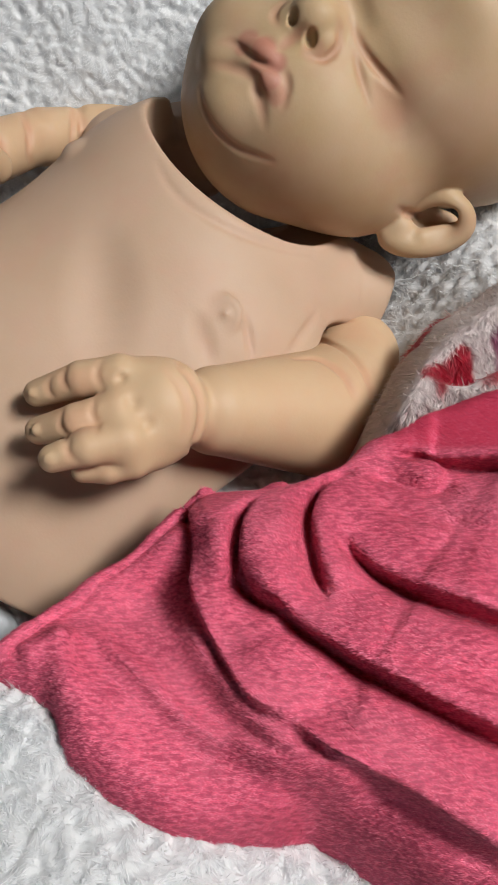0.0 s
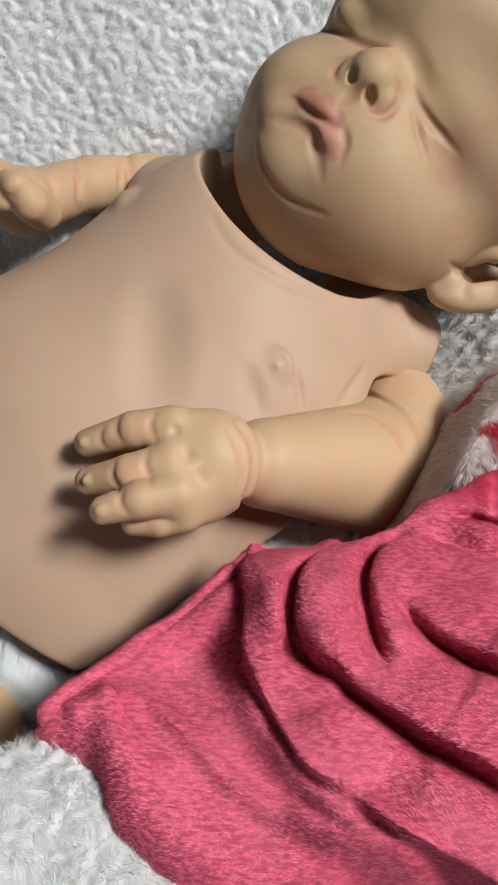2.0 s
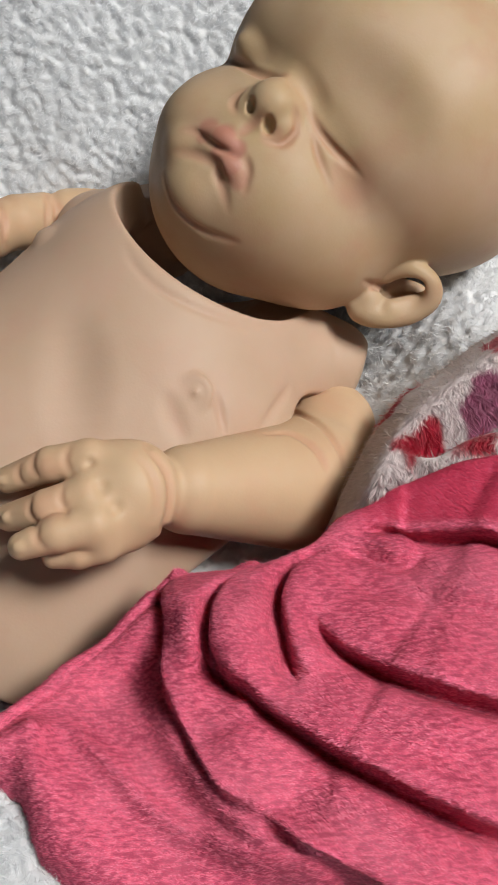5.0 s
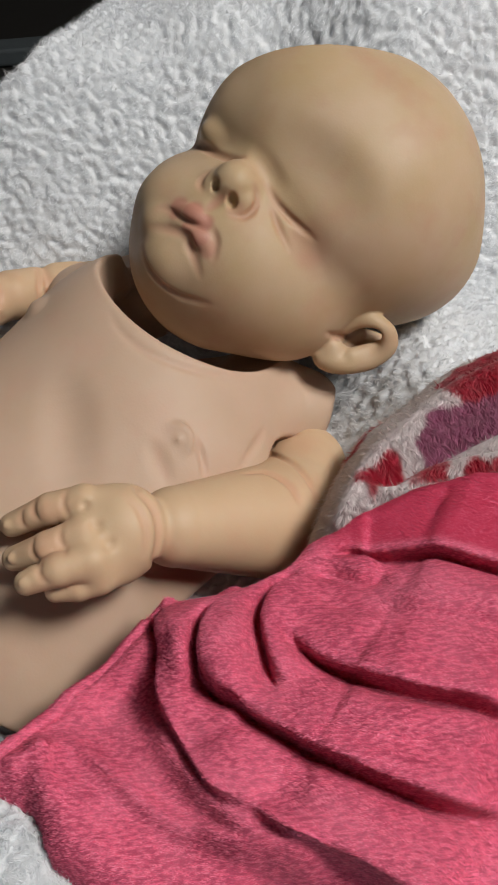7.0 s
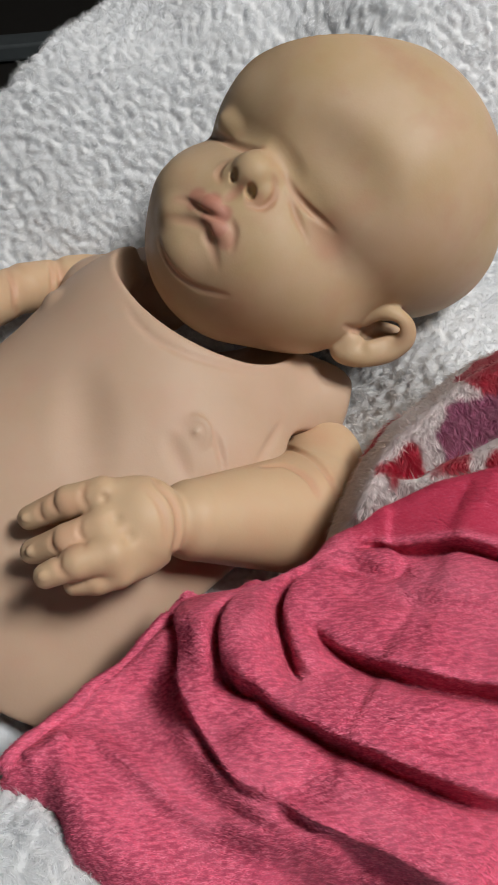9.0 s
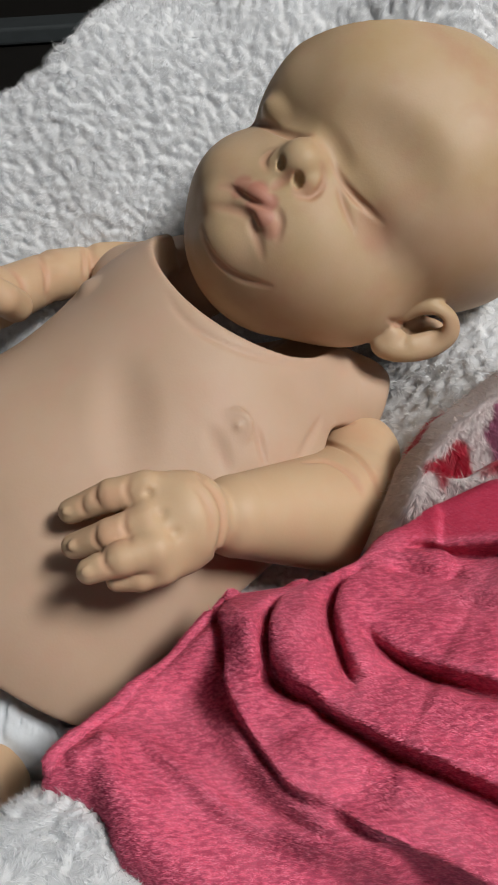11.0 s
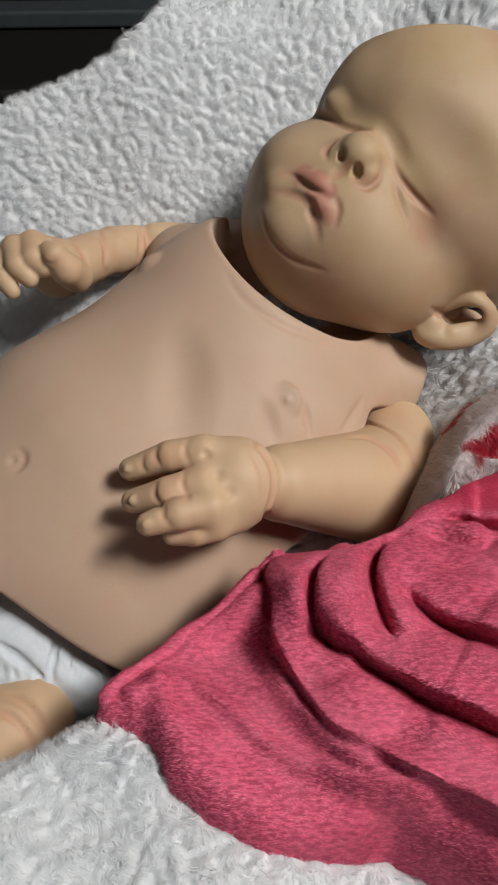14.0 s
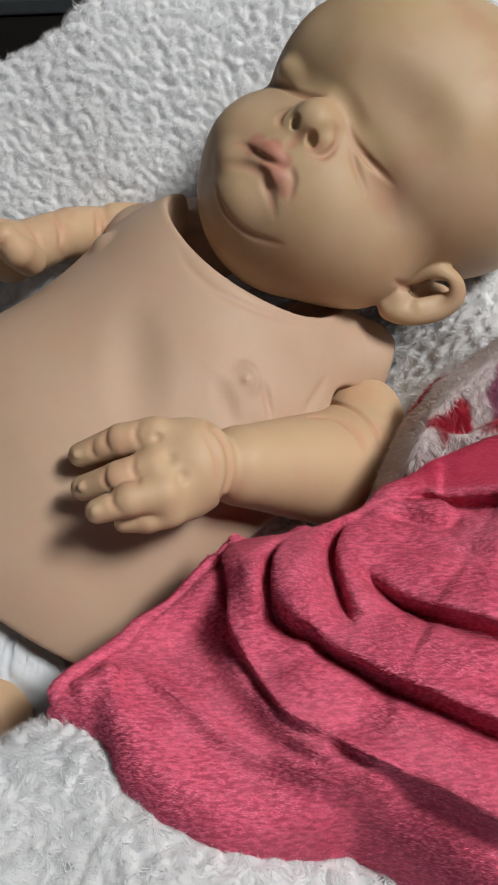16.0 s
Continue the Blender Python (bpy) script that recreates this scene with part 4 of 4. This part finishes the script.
def tube_mesh(name, line, r, sides):
    v, f = [], []
    p = np.array(line)
    for i in range(len(p)):
        d = p[min(i + 1, len(p) - 1)] - p[max(i - 1, 0)]
        d /= np.linalg.norm(d)
        a = np.cross(d, (0, 0, 1.0))
        a /= np.linalg.norm(a)
        b = np.cross(a, d)
        rr = r * (0.55 if i in (0, len(p) - 1) else 1.0) * (1 + 0.14 * math.sin(i * 0.5) + 0.05 * math.sin(i * 1.3))
        v += [p[i] + rr * (a * math.cos(t) + b * math.sin(t)) for t in np.arange(sides) * 2 * math.pi / sides]
    for i in range(len(p) - 1):
        f += [((i + 1) * sides + j, (i + 1) * sides + (j + 1) % sides, i * sides + (j + 1) % sides, i * sides + j) for j in range(sides)]
    return mesh_from(name, v, np.array(f))


build_blanket()


# ---- the printed plush throw beyond it ----
RIM = curve_through([(0.0440, 0.1865), (0.0500, 0.2090), (0.0600, 0.2290), (0.0745, 0.2530), (0.0928, 0.2665), (0.1185, 0.2853), (0.1451, 0.2935), (0.1838, 0.3020)], 6)


def throw_height(x, y):
    h = 0.565 + 0.010 * step01((x - 0.08) / 0.08) + 0 * y
    for pts, A, w in (([(0.0555, 0.1921), (0.0711, 0.2172), (0.0918, 0.2373), (0.1157, 0.2540), (0.1440, 0.2639)], 0.011, 0.009),
                      ([(0.0807, 0.2182), (0.0995, 0.2277), (0.1246, 0.2320), (0.1498, 0.2343)], 0.005, 0.007),
                      ([(0.0774, 0.2003), (0.0953, 0.2097), (0.1185, 0.2099), (0.1409, 0.2071)], 0.010, 0.007)):
        sd, along = to_line(x, y, curve_through(pts, 5))
        h = h + A * np.exp(-(sd / w) ** 2)
    for pts, G, w in (([(0.0690, 0.2043), (0.0820, 0.2120), (0.0929, 0.2198), (0.1168, 0.2301), (0.1510, 0.2379)], 0.013, 0.004),):
        sd, along = to_line(x, y, curve_through(pts, 5))
        h = h - G * np.exp(-np.abs(sd) / w) * step01(along / 0.2)
    up, _ = to_line(x, y, RIM)
    h = h - 0.012 * (1 - np.sqrt(step01(-up / 0.014))) - 3.0 * np.maximum(up, 0)
    return h, -up


WHITE, RED, MAUVE = (0.86, 0.81, 0.81), (0.58, 0.022, 0.062), (0.46, 0.15, 0.27)
PATCHES = [([(0.1230, 0.2610), (0.1317, 0.2655), (0.1530, 0.2757)], 0.0145, RED), ([(0.0680, 0.2420), (0.0800, 0.2575)], 0.003, RED), ([(0.0700, 0.2065), (0.0820, 0.2165)], 0.0055, RED),
           ([(0.1020, 0.2300), (0.1110, 0.2360), (0.1246, 0.2405), (0.1556, 0.2440)], 0.0080, MAUVE), ([(0.0898, 0.2087), (0.1010, 0.2125)], 0.004, RED), ([(0.1100, 0.2065), (0.1380, 0.2030)], 0.003, RED)]


def printed(x, y):
    c = np.tile(np.array(WHITE), (len(x), 1))
    for line, r, tone in PATCHES:
        d = np.abs(to_line(x, y, line)[0]) + 0.003 * lumpy(x, y, 0.014, 31, 2)
        t = step01((r - d) / 0.002 + 0.5)[:, None]
        c = c * (1 - t) + np.array(tone) * t
    return c


def build_throw():
    step = 0.0014
    gx, gy = np.meshgrid(np.arange(0.02, 0.25, step), np.arange(0.10, 0.34, step), indexing="ij")
    h, inner = throw_height(gx, gy)
    pink, below = cloth_height(gx, gy)
    h = np.where(below > -0.004, np.minimum(h, pink - 0.007), h)
    idx = np.full(gx.shape, -1)
    keep = (inner > -0.012) & (below < 0.035)
    idx[keep] = np.arange(keep.sum())
    q = np.stack([idx[:-1, :-1], idx[1:, :-1], idx[1:, 1:], idx[:-1, 1:]], -1).reshape(-1, 4)
    co = np.stack([gx[keep], gy[keep], h[keep]], -1)
    me = mesh_from("cloth", co, q[(q >= 0).all(1)])
    me.materials.append(PRINT)
    thing = tagged(new("printed_throw"), "long-haired plush throw printed in white, red and mauve", "blanket")
    ob = new("cloth", me)
    ob.parent = thing
    m = ob.modifiers.new("thickness", "SOLIDIFY")
    m.thickness, m.offset = 0.006, -1
    rgba = np.ones((len(co), 4))
    rgba[:, :3] = printed(co[:, 0], co[:, 1])
    a = me.color_attributes.new("print", "FLOAT_COLOR", "POINT")
    a.data.foreach_set("color", rgba.ravel())
    # long nap
    rng = np.random.RandomState(13)
    n = 130000
    x, y = rng.uniform(0.015, 0.19, n), rng.uniform(0.10, 0.32, n)
    z, inn = throw_height(x, y)
    ok = (inn > -0.004) & (cloth_height(x, y)[1] < 0.0)
    x, y, z = x[ok], y[ok], z[ok]
    n = len(x)
    e = 0.0006
    nrm = np.stack([-(throw_height(x + e, y)[0] - z) / e, -(throw_height(x, y + e)[0] - z) / e, np.ones(n)], -1)
    nrm /= np.linalg.norm(nrm, axis=1)[:, None]
    lock = 0.5 * lumpy(x, y, 0.006, 43, 2)
    lean = nrm * 0.45 + np.stack([-0.15 + lock, -0.75 + 0.3 * lock, 0 * lock], -1) + rng.normal(0, 0.16, (n, 3))
    lean /= np.linalg.norm(lean, axis=1)[:, None]
    side = np.cross(lean, nrm)
    side /= np.linalg.norm(side, axis=1)[:, None]
    p = np.stack([x, y, z], -1) - nrm * 0.0003
    ln, wd = rng.uniform(0.0032, 0.0060, (n, 1)), rng.uniform(0.00014, 0.00030, (n, 1))
    v = np.stack([p - side * wd, p + side * wd, p + lean * ln], 1).reshape(-1, 3)
    nme = mesh_from("nap", v, np.arange(3 * n).reshape(-1, 3))
    nme.materials.append(PRINT)
    tone = printed(x, y) * rng.uniform(0.85, 1.15, (n, 1)) * (1 + 0.15 * lumpy(x, y, 0.004, 44, 2))[:, None]
    rgba = np.ones((n, 3, 4))
    rgba[:, :, :3] = tone[:, None, :]
    a = nme.color_attributes.new("print", "FLOAT_COLOR", "POINT")
    a.data.foreach_set("color", rgba.ravel())
    nap = tagged(new("nap", nme), "long combed printed pile", kind="stuff")
    nap.parent = thing
    return thing


build_throw()

# ---- the nappy under the breastplate ----
def build_nappy():
    c = Clay((-190, -170, -70), (-55, -60, 40), 1.1)
    c.ball((-104.6, -103.3, -1.8), (41.8, 30.4, 34), 3, (0, 0, -20))
    c.ball((-74.6, -115.7, 4.5), (15.2, 19.0, 22), 6, (0, 0, 20))
    # the panel's edge, the side seam, the gathered cuff
    c.groove([(-112.0, -91.0, 26.8), (-105.0, -96.0, 26.8), (-98.9, -100.2, 26.8), (-92.1, -106.2, 26.8), (-84.0, -113.0, 26.8)], 2.3, 0.7, -0.2)
    c.groove([(-80.5, -80.0, 26.8), (-83.0, -93.5, 26.8), (-85.0, -104.5, 26.8), (-83.0, -114.0, 26.8)], 2.3, 0.7, -0.2)
    for k in range(7):
        a = k / 6
        c.groove([(-80.0 + 9 * a, -86.0 - 9 * a, 26.8), (-77.0 + 11 * a, -99.0 - 7 * a, 26.8), (-80.0 + 20 * a, -113.0 - 3 * a, 26.8)], 1.5, 0.8, 0.1)
    for k in range(6):
        a = k / 5
        c.groove([(-116.0 + 24 * a, -99.0 - 6 * a, 26.8), (-115.0 + 25 * a, -104.0 - 5 * a, 26.8), (-114.5 + 26 * a, -109.0 - 4 * a, 26.8)], 1.5, 0.8, 0.1)
    c.ripple(0.9, 9.0, 0.4)
    c.ripple(0.5, 2.2, 1.4)
    v, f = c.skin()
    me = mesh_from("nappy", v * 0.001, f)
    me.materials.append(DIAPER)
    ob = new("nappy", me)
    ob.matrix_world = pose(-0.0245, 0.2395, 0.5560, 44.24, 1.30, -1.43)
    return tagged(ob, "white crinkled disposable nappy round the doll's hips", "nappy")


build_nappy()


# ---- the dim room round it; its unseen walls are grey to limit bounced light ----
def box(name, low, high, material, soft=0.0, parent=None):
    bm = bmesh.new()
    bmesh.ops.create_cube(bm, size=1)
    lo, hi = Vector(low), Vector(high)
    for v in bm.verts:
        v.co = [lo[i] + (v.co[i] + 0.5) * (hi[i] - lo[i]) for i in range(3)]
    if soft:
        bmesh.ops.bevel(bm, geom=bm.edges[:] + bm.verts[:], offset=soft, segments=3, affect="EDGES", profile=0.5)
    return part(name, bm, material, parent)


for name, low, high, material, label in (
        ("floor", (-2.5, -2.0, -0.1), (2.5, 3.0, 0.0), FLOOR_WOOD, "dark wooden floor"),
        ("ceiling", (-2.6, -2.1, 2.4), (2.6, 3.1, 2.5), WALL_PAINT, "dark grey ceiling, out of view"),
        ("wall_north", (-2.6, 3.0, 0), (2.6, 3.1, 2.4), WALL_PAINT, "dark grey wall, out of view"),
        ("wall_west", (-2.6, -2.0, 0), (-2.5, 3.0, 2.4), WALL_PAINT, "dark grey wall, out of view"),
        ("wall_east", (2.5, -2.0, 0), (2.6, 3.0, 2.4), WALL_PAINT, "dark grey wall, out of view")):
    tagged(box(name, low, high, material), label, name.split("_")[0], kind="structure")

# unseen wall behind the camera, round an opening made up for the fill lamp
south = tagged(new("wall_south"), "unseen dark grey wall with an added opening", "wall", kind="structure")
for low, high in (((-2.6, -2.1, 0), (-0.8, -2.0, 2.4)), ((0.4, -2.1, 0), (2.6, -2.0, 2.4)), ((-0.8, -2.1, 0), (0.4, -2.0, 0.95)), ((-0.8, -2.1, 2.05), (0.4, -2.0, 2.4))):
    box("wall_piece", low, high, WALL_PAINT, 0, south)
fill_surround = tagged(new("fill_opening"), "unseen framed opening, added for the fill lamp", "window", kind="structure")
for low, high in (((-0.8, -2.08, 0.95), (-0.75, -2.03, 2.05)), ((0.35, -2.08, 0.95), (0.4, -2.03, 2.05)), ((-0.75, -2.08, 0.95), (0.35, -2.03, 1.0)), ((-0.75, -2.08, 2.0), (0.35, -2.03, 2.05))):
    box("fill_frame", low, high, WALL_PAINT, 0.004, fill_surround)

seat = tagged(new("padded_bench"), "dark padded bench under the white fleece throw", "bench")
box("seat", (-0.36, -0.10, 0.30), (0.40, 0.72, 0.455), DARK_CLOTH, 0.02, seat)
for x in (-0.32, 0.32):
    for y in (-0.06, 0.64):
        box("leg", (x, y, 0.0), (x + 0.05, y + 0.05, 0.302), DARK_WOOD, 0.004, seat)

shelf = tagged(new("dark_cabinet"), "dark wooden cabinet with a grey metal rail, in shadow", "cabinet")
box("body", (-1.2, 0.85, 0.0), (0.3, 1.3, 0.46), DARK_WOOD, 0.006, shelf)
box("rail", (-1.2, 1.02, 0.462), (0.3, 1.06, 0.482), DARK_GREY, 0.004, shelf)

lamp = tagged(new("ceiling_panel"), "square white ceiling light panel", "ceiling light")
box("frame", (LAMP[0] - 0.28, LAMP[1] - 0.28, LAMP[2] + 0.02), (LAMP[0] + 0.28, LAMP[1] + 0.28, 2.4), WALL_PAINT, 0.005, lamp)
